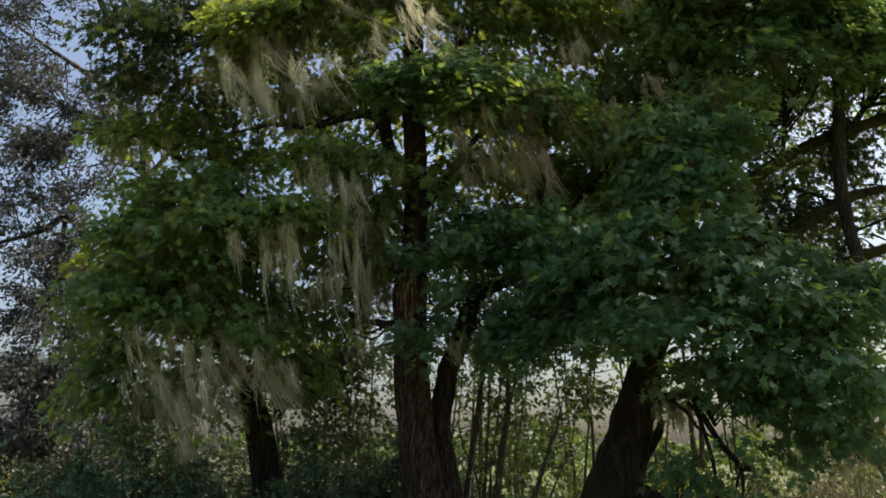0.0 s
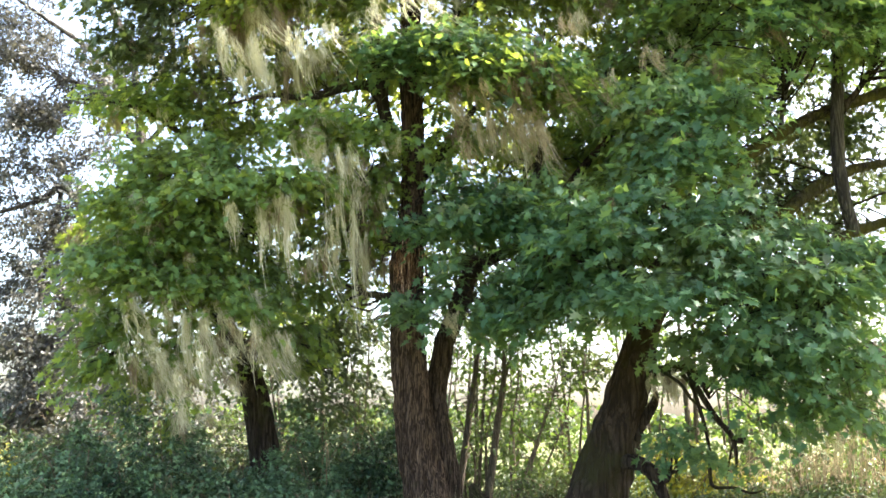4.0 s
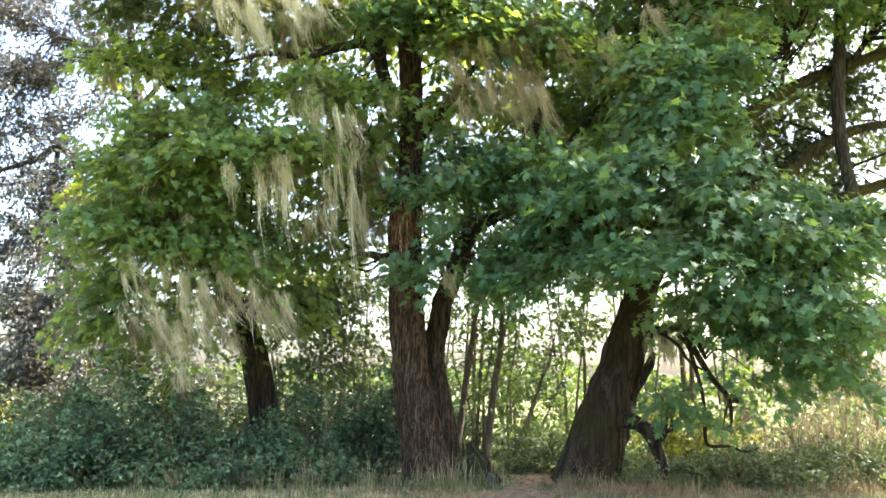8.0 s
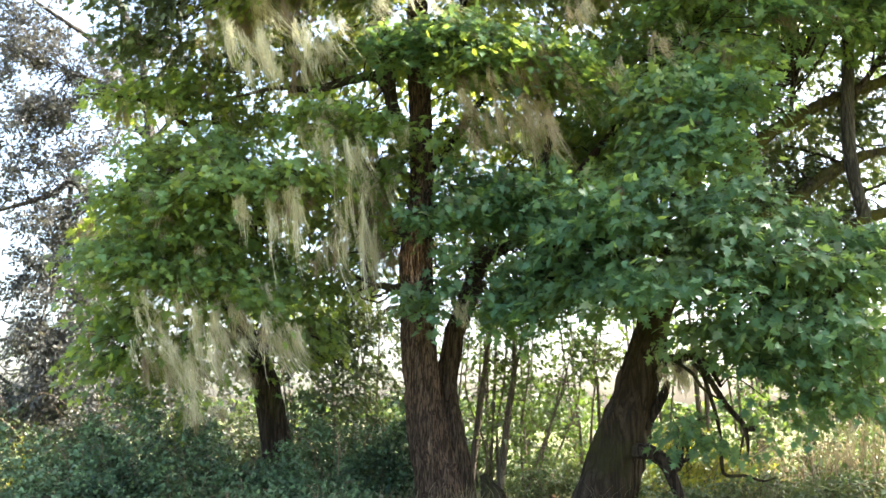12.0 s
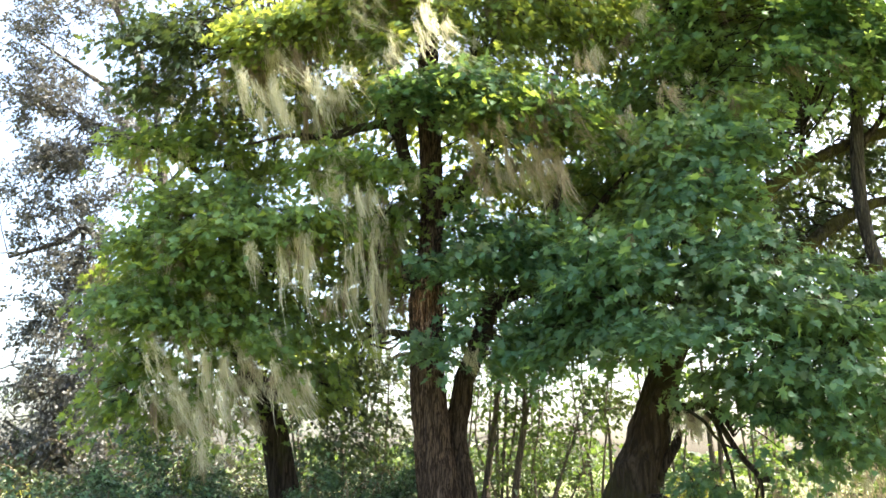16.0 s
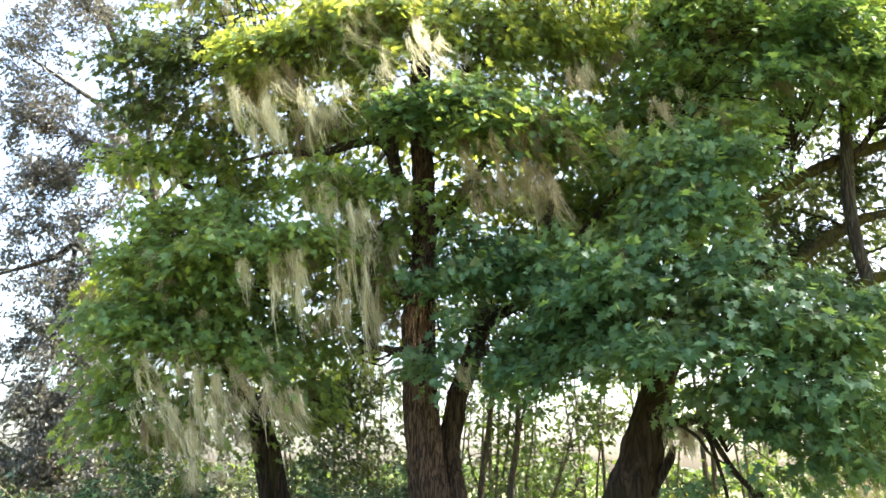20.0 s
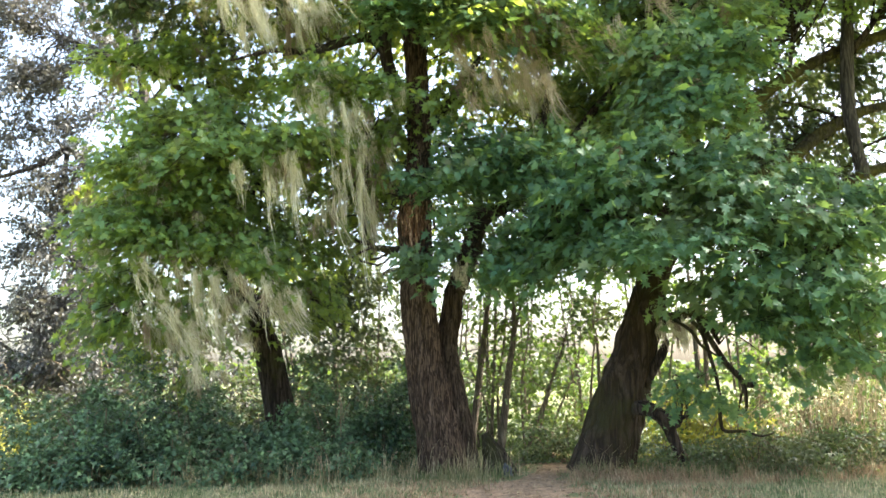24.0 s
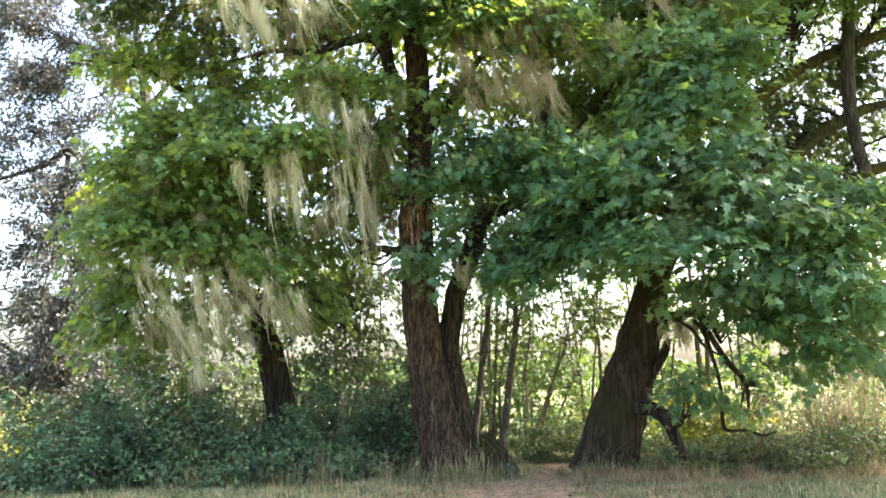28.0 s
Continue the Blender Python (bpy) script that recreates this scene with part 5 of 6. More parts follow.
crown_g.mass((-10.55, 21.20, 14.51), (1.90, 1.20, 1.09), 620, **SMALL)
crown_g.mass((-10.62, 20.80, 9.15), (1.07, 1.00, 0.93), 260, **SMALL)
crown_g.mass((-10.52, 20.80, 7.25), (1.07, 1.00, 0.93), 420, **SMALL)
crown_g.mass((-9.33, 21.00, 5.87), (1.08, 1.00, 0.94), 420, **SMALL)
crown_g.mass((-10.70, 20.60, 8.35), (1.06, 1.00, 1.19), 420, **SMALL)
crown_g.mass((-9.81, 21.20, 9.29), (0.68, 1.00, 1.09), 300, **SMALL)
crown_g.mass((-10.19, 21.20, 11.34), (1.09, 1.00, 0.82), 300, **SMALL)
crown_g.mass((-7.88, 22.40, 11.18), (1.58, 1.00, 1.29), 420, **SMALL)
crown_g.mass((-9.68, 20.6, 3.25), (1.3, 0.8, 0.7), 520, **SMALL)
crown_g.mass((-9.93, 20.6, 1.97), (1.2, 0.8, 0.7), 520, **SMALL)
crown_g.mass((-8.37, 20.6, 1.97), (1.0, 0.8, 0.7), 460, **SMALL)
crown_g.mass((-9.13, 20.6, 4.31), (0.9, 0.8, 0.7), 360, **SMALL)
crown_g.mass((-7.63, 20.6, 2.47), (0.7, 0.7, 0.6), 260, **SMALL)
crown_g.mass((-8.34, 21.0, 8.41), (0.6, 0.7, 0.8), 210, **SMALL)
crown_g.mass((-8.54, 21.0, 9.88), (0.7, 0.7, 0.7), 210, **SMALL)
crown_g.mass((-8.64, 21.0, 6.98), (0.5, 0.7, 0.6), 170, **SMALL)
crown_g.mass((-8.86, 21.0, 5.58), (0.5, 0.7, 0.7), 190, **SMALL)
crown_g.mass((-8.92, 21.0, 3.79), (0.5, 0.7, 0.8), 220, **SMALL)
BARK_PALE = bark_material("lichen_covered_bark", (0.12, 0.105, 0.095), (0.40, 0.37, 0.34), (0.42, 0.44, 0.36), 0.8, 22.0)
crooked = Batch()
ends = np.concatenate(limbs_g[1:])
for k in range(150):
    q = ends[rng.integers(len(ends))]
    d = unit(np.array([rng.normal() - 0.3, rng.normal() * 0.5 - 0.3, rng.normal() * 0.6 - 0.1]))
    line = [q]
    for _ in range(5):
        d = unit(d + rng.normal(size=3) * 0.55)
        line.append(line[-1] + d * rng.uniform(0.12, 0.38))
    path, r = smooth_path(line, np.linspace(0.026, 0.007, 6) * rng.uniform(0.6, 1.3), 3)
    tube(crooked, path, r, 5)
tagged(part("crooked_branch", crooked.mesh("crooked_branch", BARK_PALE), grey_tree, "pale lichen-crusted crooked branches"), kind="stuff")
crown_g.build(grey_tree, OAK, GREEN_GREY, BARK_GREY, 60)
lichens(grey_tree, [
    ((-9.24, 21.20, 7.70), 0.9, 0.5, 6), ((-9.74, 20.80, 3.99), 0.9, 0.8, 7), ((-8.94, 21.20, 3.63), 0.8, 1.0, 8), ((-9.74, 20.80, 2.40), 1.0, 0.9, 8),
    ((-8.59, 21.20, 2.42), 0.7, 0.9, 6), ((-7.73, 21.40, 2.57), 0.5, 0.8, 5), ((-9.51, 20.90, 5.65), 0.6, 0.7, 5)], LICHEN_GREY)

# ---- thicket behind ----


def thicket_tree(x, y, tall, width, leaves, lean=0.0, label="young tree with thin stems and yellow-green leaves, painted shadier at left", size=0.12, material=None, start=0.25):
    t = empty("young_tree", (x, y, 0), label, "tree", "young trees behind the big trunks")
    base = height(x, y) - 0.05
    ends = []
    for k in range(2):
        a = rng.uniform(0, 6.28)
        r = width * rng.uniform(0.15, 0.4)
        pts = [(x + 0.08 * math.cos(a), y + 0.08 * math.sin(a), base), (x + r * 0.3 * math.cos(a) + lean * 0.2, y + r * 0.3 * math.sin(a), base + tall * 0.35),
               (x + r * 0.6 * math.cos(a) + lean * 0.5, y + r * 0.6 * math.sin(a), base + tall * 0.65), (x + r * math.cos(a) + lean, y + r * math.sin(a), base + tall)]
        ends.append(limb(t, "stem", pts, [0.034 + tall * 0.004, 0.030, 0.022, 0.008], BARK_STEM, 8, 8))
    c = Crown(ends, (x, y, base + tall * 0.5))
    for k in range(12):
        z = base + tall * (start + (1.0 - start) * (k + rng.random()) / 12)
        c.mass((x + rng.normal() * width * 0.36 + lean * 0.5, y + rng.normal() * width * 0.25, z), (width * 0.30, width * 0.3, tall * 0.09), leaves / 12, size * 1.15, 26, 0.75, 0.5, 0.2, 1.0)
    c.build(t, OVAL, material or GREEN_YOUNG, BARK_STEM)
    return t


for x, y, tall, width, leaves, lean in ((-2.3, 22.0, 5.5, 2.6, 700, 0.3), (0.2, 23.5, 5.0, 2.4, 520, 0.2), (2.0, 22.5, 5.2, 2.2, 480, -0.2), (3.6, 24.0, 5.5, 2.8, 640, 0.3),
                                         (5.6, 23.0, 4.6, 2.6, 560, 0.2), (8.2, 22.5, 5.0, 2.8, 700, 0.1), (11.0, 23.0, 6.0, 3.0, 760, -0.2), (-5.2, 25.0, 4.6, 3.0, 620, 0.2),
                                         (-8.5, 27.0, 5.0, 3.4, 620, 0.0), (-1.6, 19.6, 4.4, 2.4, 560, -0.2), (1.0, 20.5, 4.4, 2.2, 520, 0.2), (3.2, 20.6, 4.2, 2.0, 420, 0.1), (-3.4, 20.8, 4.6, 2.4, 560, 0.0), (6.8, 20.6, 4.8, 2.4, 520, 0.1), (-11.5, 26.0, 4.5, 3.2, 620, 0.0)):
    # left of centre the leaf colour itself carries the shade
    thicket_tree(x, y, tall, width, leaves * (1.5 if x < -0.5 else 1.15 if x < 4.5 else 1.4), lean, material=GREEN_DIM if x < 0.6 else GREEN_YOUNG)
# the last and tallest is added behind the crowns to shade the thicket
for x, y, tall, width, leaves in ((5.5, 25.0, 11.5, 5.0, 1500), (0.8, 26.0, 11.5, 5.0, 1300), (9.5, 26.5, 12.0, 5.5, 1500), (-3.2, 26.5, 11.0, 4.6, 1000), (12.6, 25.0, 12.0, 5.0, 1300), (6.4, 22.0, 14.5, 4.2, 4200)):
    thicket_tree(x, y, tall, width, leaves * 1.5, 0.4, "tall light green tree behind, dimmed at left, the highest added for shade", 0.15, GREEN_DIM if x < 1 else GREEN_YOUNG, 0.35 if tall < 14 else 0.68)


def sapling(points, r):
    p0 = points[0]
    t = empty("sapling", (p0[0], p0[1], 0), "thin bare-stemmed sapling with a few leaves", "sapling", "saplings beside the trunk")
    line = limb(t, "stem", points, np.interp(np.linspace(0, 1, len(points)), [0, 0.3, 0.7, 1], [r, r * 0.85, r * 0.7, r * 0.35]), BARK_STEM, 8, 8)
    c = Crown([line], points[1])
    for k in range(3):
        q = line[int(len(line) * (0.4 + 0.25 * k))]
        c.mass(q, (0.6, 0.5, 0.4), 80, 0.11, 15, 0.6, 0.5, 0.1, 1.0)
    c.build(t, OVAL, GREEN_YOUNG, BARK_STEM)


for pts, r in (([(0.94, 17.0, -0.12), (1.07, 17.0, 0.74), (1.21, 17.0, 1.8), (1.32, 17.0, 2.44), (1.32, 17.0, 3.42)], 0.085), ([(1.24, 17.0, 1.9), (1.33, 17.0, 2.46), (1.45, 17.0, 2.93), (1.53, 17.0, 3.42)], 0.045), ([(0.41, 17.4, -0.12), (0.59, 17.4, 1.21), (0.72, 17.4, 2.14), (0.83, 17.4, 2.86), (0.94, 17.4, 3.47)], 0.078), ([(1.43, 17.8, -0.12), (1.69, 17.8, 0.47), (2.03, 17.8, 1.34), (2.31, 17.8, 2.07), (2.51, 17.8, 2.8)], 0.034), ([(3.1, 18.2, -0.12), (3.12, 18.2, 2.12), (3.05, 18.2, 2.7), (3.13, 18.2, 3.28), (3.08, 18.2, 3.87)], 0.035), ([(0.88, 18.4, -0.12), (0.94, 18.4, 1.01), (1.03, 18.4, 2.4), (1.08, 18.4, 3.34), (1.14, 18.4, 3.94)], 0.04),
               ([(1.08, 18.40, -0.12), (1.06, 18.40, 1.43), (1.22, 18.40, 2.36), (1.32, 18.40, 3.78)], 0.035), ([(1.72, 18.20, -0.12), (1.93, 18.20, 0.76), (2.16, 18.20, 1.55), (2.42, 18.30, 2.48)], 0.03),
               ([(1.64, 19.00, -0.12), (1.60, 19.00, 1.43), (1.79, 19.00, 2.63), (1.71, 19.00, 4.10)], 0.03), ([(2.22, 19.40, -0.12), (2.36, 19.40, 0.71), (2.87, 19.40, 1.92), (3.01, 19.40, 3.16)], 0.03),
               ([(0.77, 19.40, -0.12), (0.87, 19.40, 0.94), (0.46, 19.40, 2.15), (0.54, 19.40, 3.39)], 0.03)):
    sapling(pts, r)

# ---- brambles and low growth ----


def bush(name, x, y, wide, deep, tall, leaves, label, category, material, size=0.066, canes=12, shape=None):
    t = empty(name, (x, y, height(x, y)), label, category, category + " along the verge")
    k, each = max(8, int(leaves * 5.0 / 48)), 36
    d = unit(rng.normal(size=(k, 3)))
    d[:, 2] = np.abs(d[:, 2])
    rad = 0.35 + 0.65 * rng.random(k) ** 0.45
    lump = np.array([1 + 0.75 * noise.noise((q[0] * 2.2 + x, q[1] * 2.2 + y, q[2] * 2.2)) + 0.5 * noise.noise((q[0] * 5 + x, q[1] * 5 + y, q[2] * 5)) for q in d])
    heart = d * (rad * lump)[:, None] * (wide, deep, tall) + (x, y, height(x, y))
    d = np.repeat(d, each, 0)
    off = rng.normal(size=(k * each, 3)) * (0.12, 0.12, 0.065)
    off[:, 2] -= 1.6 * (off[:, 0] ** 2 + off[:, 1] ** 2)
    p = np.repeat(heart, each, 0) + off * np.repeat(rng.uniform(0.6, 1.35, k), each)[:, None]
    p[:, 2] = np.maximum(p[:, 2], height(x, y) + 0.02)
    d = unit(d + unit(off) * 0.7)
    n = len(p)
    tip = d * (0.8, 0.8, 0.2) + rng.normal(size=(n, 3)) * 0.6 + (0, 0, -0.25)
    up = d * 0.35 + (0, 0, 0.75) + rng.normal(size=(n, 3)) * 0.4
    b = Batch()
    s = shape or OVAL
    b.scatter(s[0], s[1], p, frames_of(tip, up), size * rng.uniform(0.45, 1.35, n))
    tagged(part("foliage", b.mesh("foliage", material), t), kind="stuff")
    c = Batch()
    for _ in range(canes):
        a, e = rng.uniform(0, 6.28), rng.uniform(0.5, 1.05)
        base = np.array([x + rng.normal() * wide * 0.3, y + rng.normal() * deep * 0.3, height(x, y) - 0.02])
        end = np.array([x + math.cos(a) * wide * e, y + math.sin(a) * deep * e, height(x, y) + tall * rng.uniform(0.1, 0.9)])
        mid = (base + end) / 2 + (0, 0, tall * rng.uniform(0.3, 0.75))
        path, r = smooth_path([base, mid, end], [0.009, 0.007, 0.003], 5)
        tube(c, path, r, 4)
    tagged(part("cane", c.mesh("cane", CANE), t, "thin brown arching canes"), kind="stuff")
    return t


BRAMBLE = "dense dark green bramble bush with arching canes"
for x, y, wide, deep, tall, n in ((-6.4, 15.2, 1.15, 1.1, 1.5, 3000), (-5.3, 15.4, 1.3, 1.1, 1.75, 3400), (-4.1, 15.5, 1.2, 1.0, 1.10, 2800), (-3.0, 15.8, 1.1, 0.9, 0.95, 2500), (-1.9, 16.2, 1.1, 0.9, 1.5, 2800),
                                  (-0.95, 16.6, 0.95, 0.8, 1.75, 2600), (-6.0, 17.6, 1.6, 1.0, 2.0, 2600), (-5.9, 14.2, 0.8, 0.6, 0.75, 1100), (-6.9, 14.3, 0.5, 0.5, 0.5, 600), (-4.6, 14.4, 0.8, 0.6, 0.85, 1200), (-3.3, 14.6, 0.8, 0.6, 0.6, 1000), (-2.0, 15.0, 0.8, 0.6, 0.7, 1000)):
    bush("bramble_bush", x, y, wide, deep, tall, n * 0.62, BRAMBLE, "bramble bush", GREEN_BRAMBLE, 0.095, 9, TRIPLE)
for x, y, wide, deep, tall, n in ((4.0, 15.2, 0.9, 0.7, 0.5, 1300), (5.2, 15.0, 1.0, 0.8, 0.65, 1600), (6.4, 14.8, 1.0, 0.8, 0.6, 1600), (7.6, 14.9, 1.0, 0.8, 0.7, 1600), (8.8, 15.0, 1.1, 0.8, 0.75, 1600), (2.0, 17.6, 0.7, 0.6, 0.7, 900), (3.6, 18.8, 1.0, 0.7, 0.8, 900)):
    bush("ivy_mound", x, y, wide, deep, tall, n, "low mound of trailing ivy and bramble leaves", "ivy", GREEN_IVY, 0.07, 14)
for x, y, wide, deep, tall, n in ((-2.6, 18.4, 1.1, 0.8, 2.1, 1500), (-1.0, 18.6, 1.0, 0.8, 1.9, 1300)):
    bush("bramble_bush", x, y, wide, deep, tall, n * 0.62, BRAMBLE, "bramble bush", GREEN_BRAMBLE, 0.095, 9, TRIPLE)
for x, y, wide, deep, tall, n in ((5.4, 19.5, 1.2, 0.9, 1.3, 1100), (7.0, 20.0, 1.2, 0.9, 1.4, 1100), (-10.0, 20.5, 2.2, 1.2, 2.2, 1800), (0.6, 20.5, 1.3, 0.8, 1.0, 1000), (2.8, 21.0, 1.3, 0.8, 1.2, 1100), (4.2, 22.0, 1.4, 0.9, 1.3, 1100), (-1.5, 20.0, 1.5, 0.9, 1.8, 1400), (-3.8, 20.0, 1.6, 0.9, 1.7, 1400), (9.0, 19.4, 1.5, 0.9, 1.5, 1300), (7.9, 17.9, 0.8, 0.5, 1.0, 500), (6.9, 16.4, 0.7, 0.4, 0.8, 420), (9.4, 16.2, 0.8, 0.4, 0.9, 420), (10.8, 20.5, 1.5, 0.9, 1.9, 1300)):
    # shrubs at negative x get shade through a dimmer leaf colour
    bush("sunlit_shrub", x, y, wide, deep, tall, n, "yellow-green shrub behind the trunks, painted shadier at left", "shrub", GREEN_YOUNG if x > 0 else GREEN_DIM, 0.10, 20)
for x, y, wide, deep, tall, n in ((-7.4, 20.0, 1.6, 0.9, 2.4, 1300), (-5.4, 20.4, 1.5, 0.9, 2.5, 1300), (-8.2, 20.4, 0.9, 0.7, 1.9, 700)):
    bush("grey_shrub", x, y, wide, deep, tall, n, "grey-green twiggy shrub behind the brambles", "shrub", GREEN_GREY, 0.09, 10)


# the two at far left stand for sunlit grass and bush beyond
for x, y, wide, deep, tall, n in ((5.4, 17.2, 0.9, 0.5, 1.05, 520), (4.6, 17.6, 0.8, 0.5, 1.35, 520), (-9.75, 19.2, 0.7, 0.6, 1.1, 420), (-9.3, 17.4, 0.6, 0.5, 0.7, 280)):
    bush("sunlit_shrub", x, y, wide, deep, tall, n, "bright shrub with full sun painted into its yellow leaf colour", "shrub", GREEN_SUNLIT, 0.10, 16)


for k in range(14):
    x, y = -17.0 + 2.5 * k + rng.uniform(-0.4, 0.4), 29.0 + rng.uniform(-1.0, 1.0)
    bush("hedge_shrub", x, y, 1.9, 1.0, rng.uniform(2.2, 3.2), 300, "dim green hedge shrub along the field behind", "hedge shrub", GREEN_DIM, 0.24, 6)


def dry_shrub(x, y, wide, tall, stems):
    """A tangle of dead, pale stems with curled leaves."""
    t = empty("dry_shrub", (x, y, height(x, y)), "tangle of dead tan stems and curled dry leaves", "dry shrub", "dry shrubs")
    b, lv = Batch(), Batch()
    g = height(x, y)
    for _ in range(stems):
        p = np.array([x + rng.uniform(-1, 1) * wide, y + rng.normal() * 0.35, g - 0.02])
        hgt = tall * rng.uniform(0.45, 1.1)
        q = p + (rng.normal() * 0.12, rng.normal() * 0.12, hgt * 0.6)
        q[0] += rng.normal() * 0.12
        e = q + (rng.normal() * 0.4, rng.normal() * 0.2, hgt * rng.uniform(0.1, 0.45))
        path, r = smooth_path([p, q, e], [0.010, 0.007, 0.003], 4)
        tube(b, path, r, 4)
        m = 9
        at = path[rng.integers(2, len(path), m)] + rng.normal(size=(m, 3)) * 0.10
        tip = rng.normal(size=(m, 3)) + (0, 0, -0.9)
        lv.scatter(SLIM[0], SLIM[1], at, frames_of(tip, rng.normal(size=(m, 3))), rng.uniform(0.04, 0.09, m))
    tagged(part("dead_stem", b.mesh("dead_stem", DEAD_STEM), t), kind="stuff")
    tagged(part("dry_foliage", lv.mesh("dry_foliage", DEAD_STEM), t), kind="stuff")


for x, y, wide, tall, n in ((6.2, 17.4, 0.7, 1.25, 40), (7.3, 17.0, 0.8, 2.2, 62), (8.4, 16.6, 0.8, 2.3, 62), (9.7, 17.0, 0.9, 2.0, 54)):
    dry_shrub(x, y, wide, tall, n)


def grass(name, label, material, count, low, tall, inside, wide=0.006, tuft=1, lean_most=0.45):
    """Blades of grass over a stretch of the verge, singly or in tufts."""
    p = []
    while len(p) * tuft < count:
        x, y = rng.uniform(-10, 10), rng.uniform(11.4, 16.6)
        if rng.random() < inside(x, y):
            p.append((x, y, height(x, y) - 0.01))
    p = np.repeat(np.array(p), tuft, 0)
    n = len(p)
    a = rng.uniform(0, 6.28, n)
    tall_here = np.repeat(rng.uniform(0.4, 1.0, n // tuft), tuft)
    if tuft > 1:
        p[:, :2] += rng.normal(size=(n, 2)) * 0.06
    h = rng.uniform(low, tall, n) * tall_here
    lean = rng.uniform(0.05, lean_most, n) * h
    side = np.stack([-np.sin(a), np.cos(a), 0 * a], 1) * wide
    bend = np.stack([np.cos(a) * lean, np.sin(a) * lean, 0 * a], 1)
    up = np.stack([0 * h, 0 * h, h], 1)
    v = np.stack([p - side, p + side, p + up * 0.6 + bend * 0.35 + side * 0.8, p + up * 0.6 + bend * 0.35 - side * 0.8, p + up * 0.92 + bend], 1)
    b = Batch()
    i = (np.arange(n) * 5)[:, None]
    b.add(v.reshape(-1, 3), i + np.array([[0, 1, 2, 3]]))
    b.l.append((i + np.array([[3, 2, 4]])).ravel().astype(np.int32))
    b.s.append(np.full(n, 3, np.int32))
    tagged(new(name, b.mesh(name, material)), label, "grass", kind="stuff")


def off_path(x, y):
    """How freely grass grows: hardly at all on the trodden earth."""
    return min(1.0, max(0.02, (abs(x - path_middle(y)) - path_half(y) * 0.75) / 0.4))


def edge(x):
    """Where the mown verge meets the tall growth."""
    return 14.1 - 0.03 * abs(x) + 0.35 * noise.noise((x * 0.6, 0, 9.0))


GRASS_LONG = plain_stuff("long_grass", (0.045, 0.080, 0.030), (0.090, 0.130, 0.048), (0.17, 0.19, 0.075), (0.32, 0.28, 0.15), through=0.35)
grass("short_grass", "short green and straw-coloured verge grass", GRASS, 52000, 0.04, 0.13, lambda x, y: off_path(x, y) * (1.0 if y < edge(x) + 0.3 else 0.35))
grass("tall_grass", "long seeding grass at the foot of the bushes", GRASS_LONG, 8000, 0.08, 0.5, lambda x, y: off_path(x, y) * (1.0 if edge(x) < y < edge(x) + 1.3 else 0.0) * (1.0 if noise.noise((x * 1.1, y * 1.1, 4)) > 0.0 else 0.2), 0.005, 11, 1.5)
grass("dry_tall_grass", "dry straw-coloured grass stalks at the foot of the bushes", GRASS_DRY, 3600, 0.15, 0.8, lambda x, y: off_path(x, y) * (0.25 if 0.6 < x < 6.0 else 1.0) * (1.0 if edge(x) + 0.1 < y < edge(x) + 1.4 else 0.0) * (1.0 if noise.noise((x * 0.8, y * 0.8, 1)) > -0.1 else 0.2), 0.0035, 7, 1.1)


GRASS_BROWN = plain_stuff("brown_grass", (0.13, 0.080, 0.042), (0.26, 0.170, 0.095), (0.42, 0.31, 0.19), through=0.3)
grass("brown_grass", "reddish-brown withered grass beside the path", GRASS_BROWN, 3600, 0.06, 0.36, lambda x, y: (1.0 if 2.0 < x < 7.0 and 13.2 < y < 14.8 else 0.0) * (1.0 if noise.noise((x * 1.3, y * 1.3, 6)) > 0.05 else 0.08), 0.004, 9, 1.6)
grass("withered_verge_grass", "short withered brown and straw grass round the bare path", GRASS_BROWN, 9000, 0.03, 0.12, lambda x, y: (1.0 if 11.5 < y < 14.4 and -1.5 < x < 4.2 else 0.0) * min(1.0, max(0.12, (abs(x - path_middle(y)) - path_half(y) * 0.55) / 0.5)) * (1.0 if noise.noise((x * 1.1, y * 1.1, 2)) > -0.15 else 0.15), 0.005, 6, 1.4)
grass("straw_verge_grass", "pale straw tufts scattered over the verge", GRASS_DRY, 5000, 0.04, 0.20, lambda x, y: (1.0 if 11.5 < y < 14.8 and x < 1.0 else 0.3) * off_path(x, y) * (1.0 if noise.noise((x * 1.4, y * 1.4, 12)) > 0.1 else 0.1), 0.004, 7, 1.3)
LITTER = plain_stuff("fallen_leaves", (0.09, 0.060, 0.036), (0.17, 0.115, 0.070), (0.30, 0.21, 0.13))


def litter():
    """Fallen brown leaves on the earth under the crowns."""
    n = 4200
    p = np.stack([rng.uniform(-3, 8, n), rng.uniform(11.8, 17.5, n), np.zeros(n)], 1)
    p[:, 2] = [height(x, y) + 0.015 for x, y, _ in p]
    b = Batch()
    b.scatter(MAPLE[0], MAPLE[1], p, frames_of(rng.normal(size=(n, 3)) * (1, 1, 0.15), np.array([0, 0, 1.0]) + rng.normal(size=(n, 3)) * 0.3), rng.uniform(0.025, 0.075, n))
    tagged(new("leaf_litter", b.mesh("leaf_litter", LITTER)), "scattered fallen brown leaves on the earth", "leaf litter", kind="stuff")


litter()

# ---- small things at the foot of the trunks ----


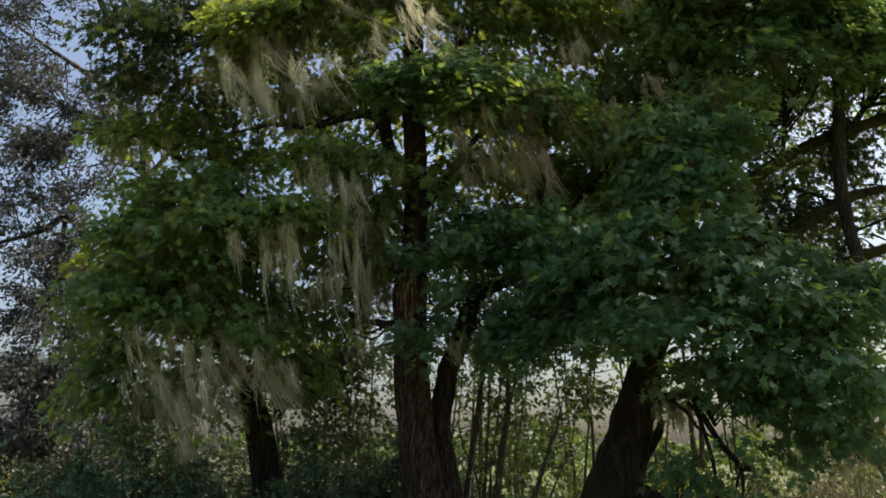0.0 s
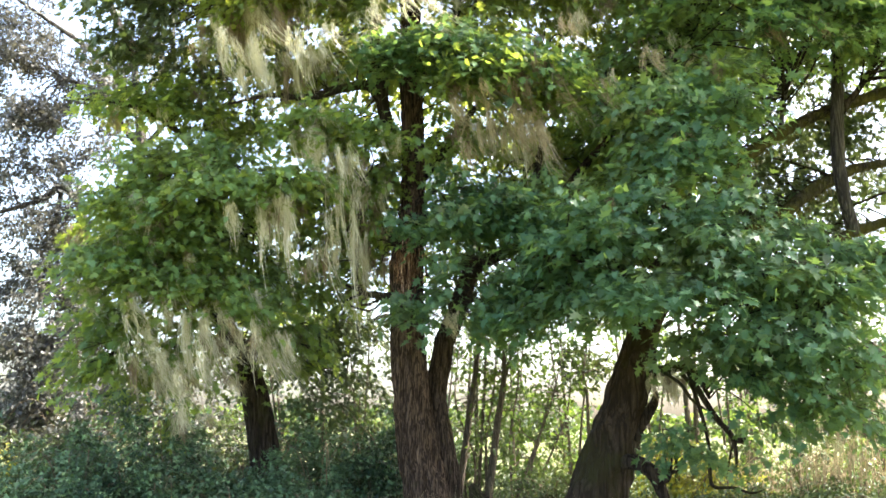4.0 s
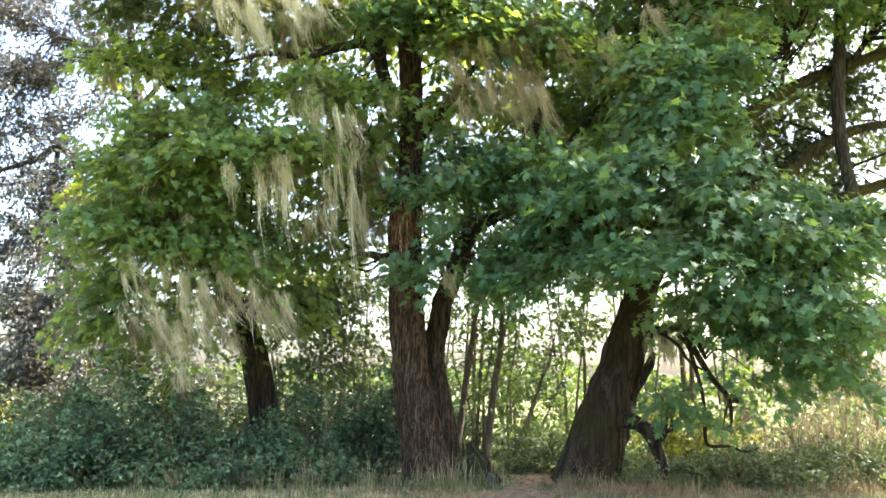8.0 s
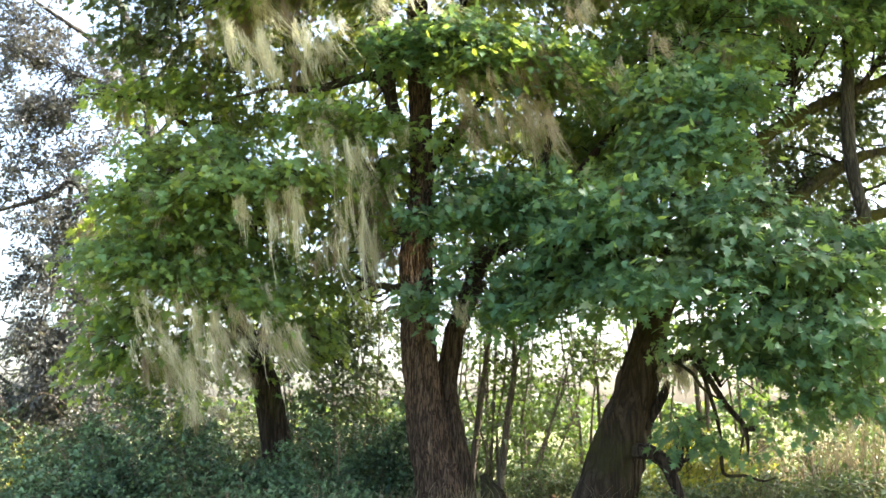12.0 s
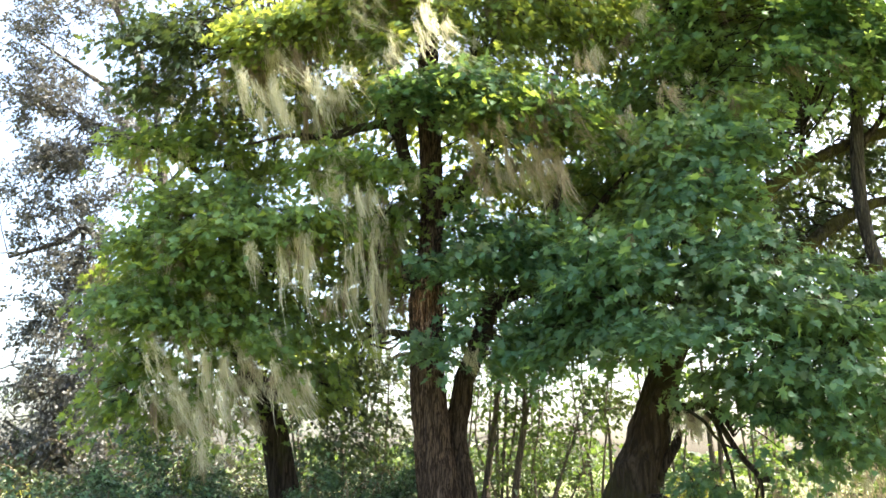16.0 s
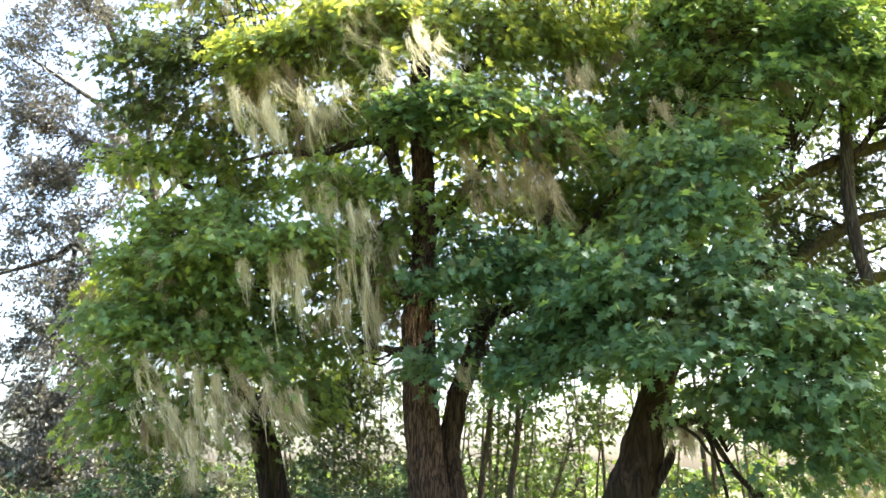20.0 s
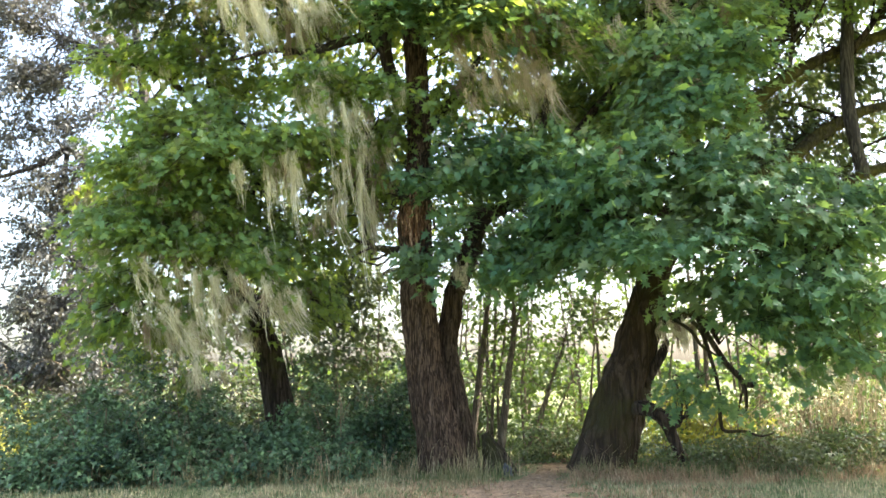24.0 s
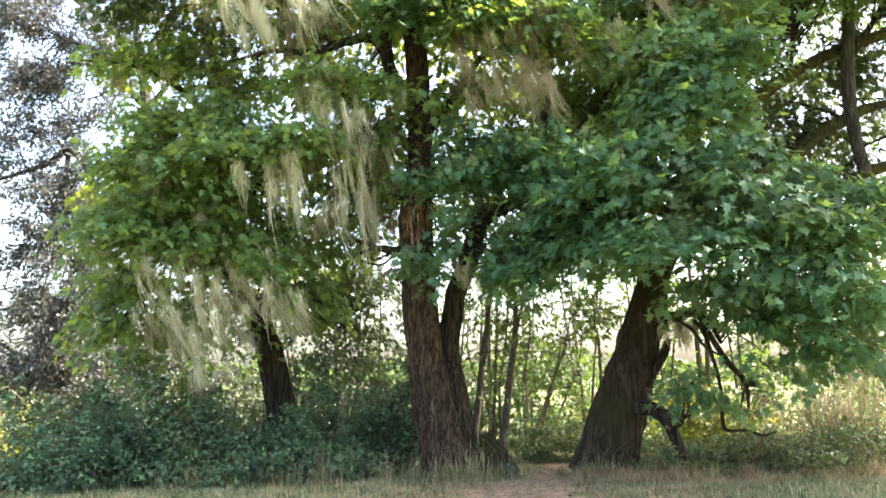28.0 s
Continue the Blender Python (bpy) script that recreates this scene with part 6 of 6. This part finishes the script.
def rock(name, place, size, label):
    bm = bmesh.new()
    bmesh.ops.create_icosphere(bm, subdivisions=4, radius=1.0)
    for v in bm.verts:
        k = 1 + 0.35 * noise.noise(v.co * 1.4 + Vector(place)) + 0.1 * noise.noise(v.co * 4)
        v.co = Vector((v.co.x * size[0] * k, v.co.y * size[1] * k, max(-0.2, v.co.z) * size[2] * k))
    for f in bm.faces:
        f.smooth = True
    me = bpy.data.meshes.new(name)
    bm.to_mesh(me)
    bm.free()
    me.materials.append(STONE)
    ob = tagged(new(name, me), label, "stone")
    ob.location = place
    return ob


slab = tagged(rock("stone", (0.98, 14.90, 0.00), (0.085, 0.06, 0.22), "upright blue-grey stone slab at the foot of a sapling"), "", "stone")
slab.rotation_euler = (0.05, -0.12, 0.3)


def stump(x, y):
    t = empty("stump", (x, y, height(x, y)), "dark rotten stump beside the big trunk", "stump")
    g = height(x, y)
    trunk(t, [(x + 0.05, y, g - 0.05), (x, y, g + 0.22), (x - 0.10, y, g + 0.44), (x - 0.20, y, g + 0.66)], [0.21, 0.16, 0.11, 0.03], BARK_DARK, sides=40, steps=10, ridges=0.03, flare=0.12, name="wood")
    b = Batch()
    for k in range(5):
        p = np.array([x - 0.15 + rng.normal() * 0.06, y + rng.normal() * 0.06, g + 0.45])
        path = p + np.linspace(0, 1, 4)[:, None] * np.array([rng.normal() * 0.08, rng.normal() * 0.05, rng.uniform(0.12, 0.28)])
        tube(b, path, np.array([0.03, 0.025, 0.015, 0.004]), 5)
    part("splinters", b.mesh("splinters", BARK_DARK), t)


stump(0.84, 15.55)

# ---- far line of trees across the field ----


def far_woods():
    b = Batch()
    for x in np.arange(-150, 160, 5.0):
        n = 160
        c = np.array([x + rng.normal(), 110 + rng.normal() * 5, 2.0])
        h = rng.uniform(1.5, 3.2)
        p = c + unit(rng.normal(size=(n, 3))) * rng.random((n, 1)) ** 0.4 * (4.0, 3.0, h)
        b.scatter(OVAL[0], OVAL[1], p, frames_of(rng.normal(size=(n, 3)), rng.normal(size=(n, 3))), rng.uniform(0.6, 1.4, n))
    tagged(new("far_woods", b.mesh("far_woods", GREEN_YOUNG)), "pale distant line of trees beyond the field", "woods", kind="stuff")


far_woods()
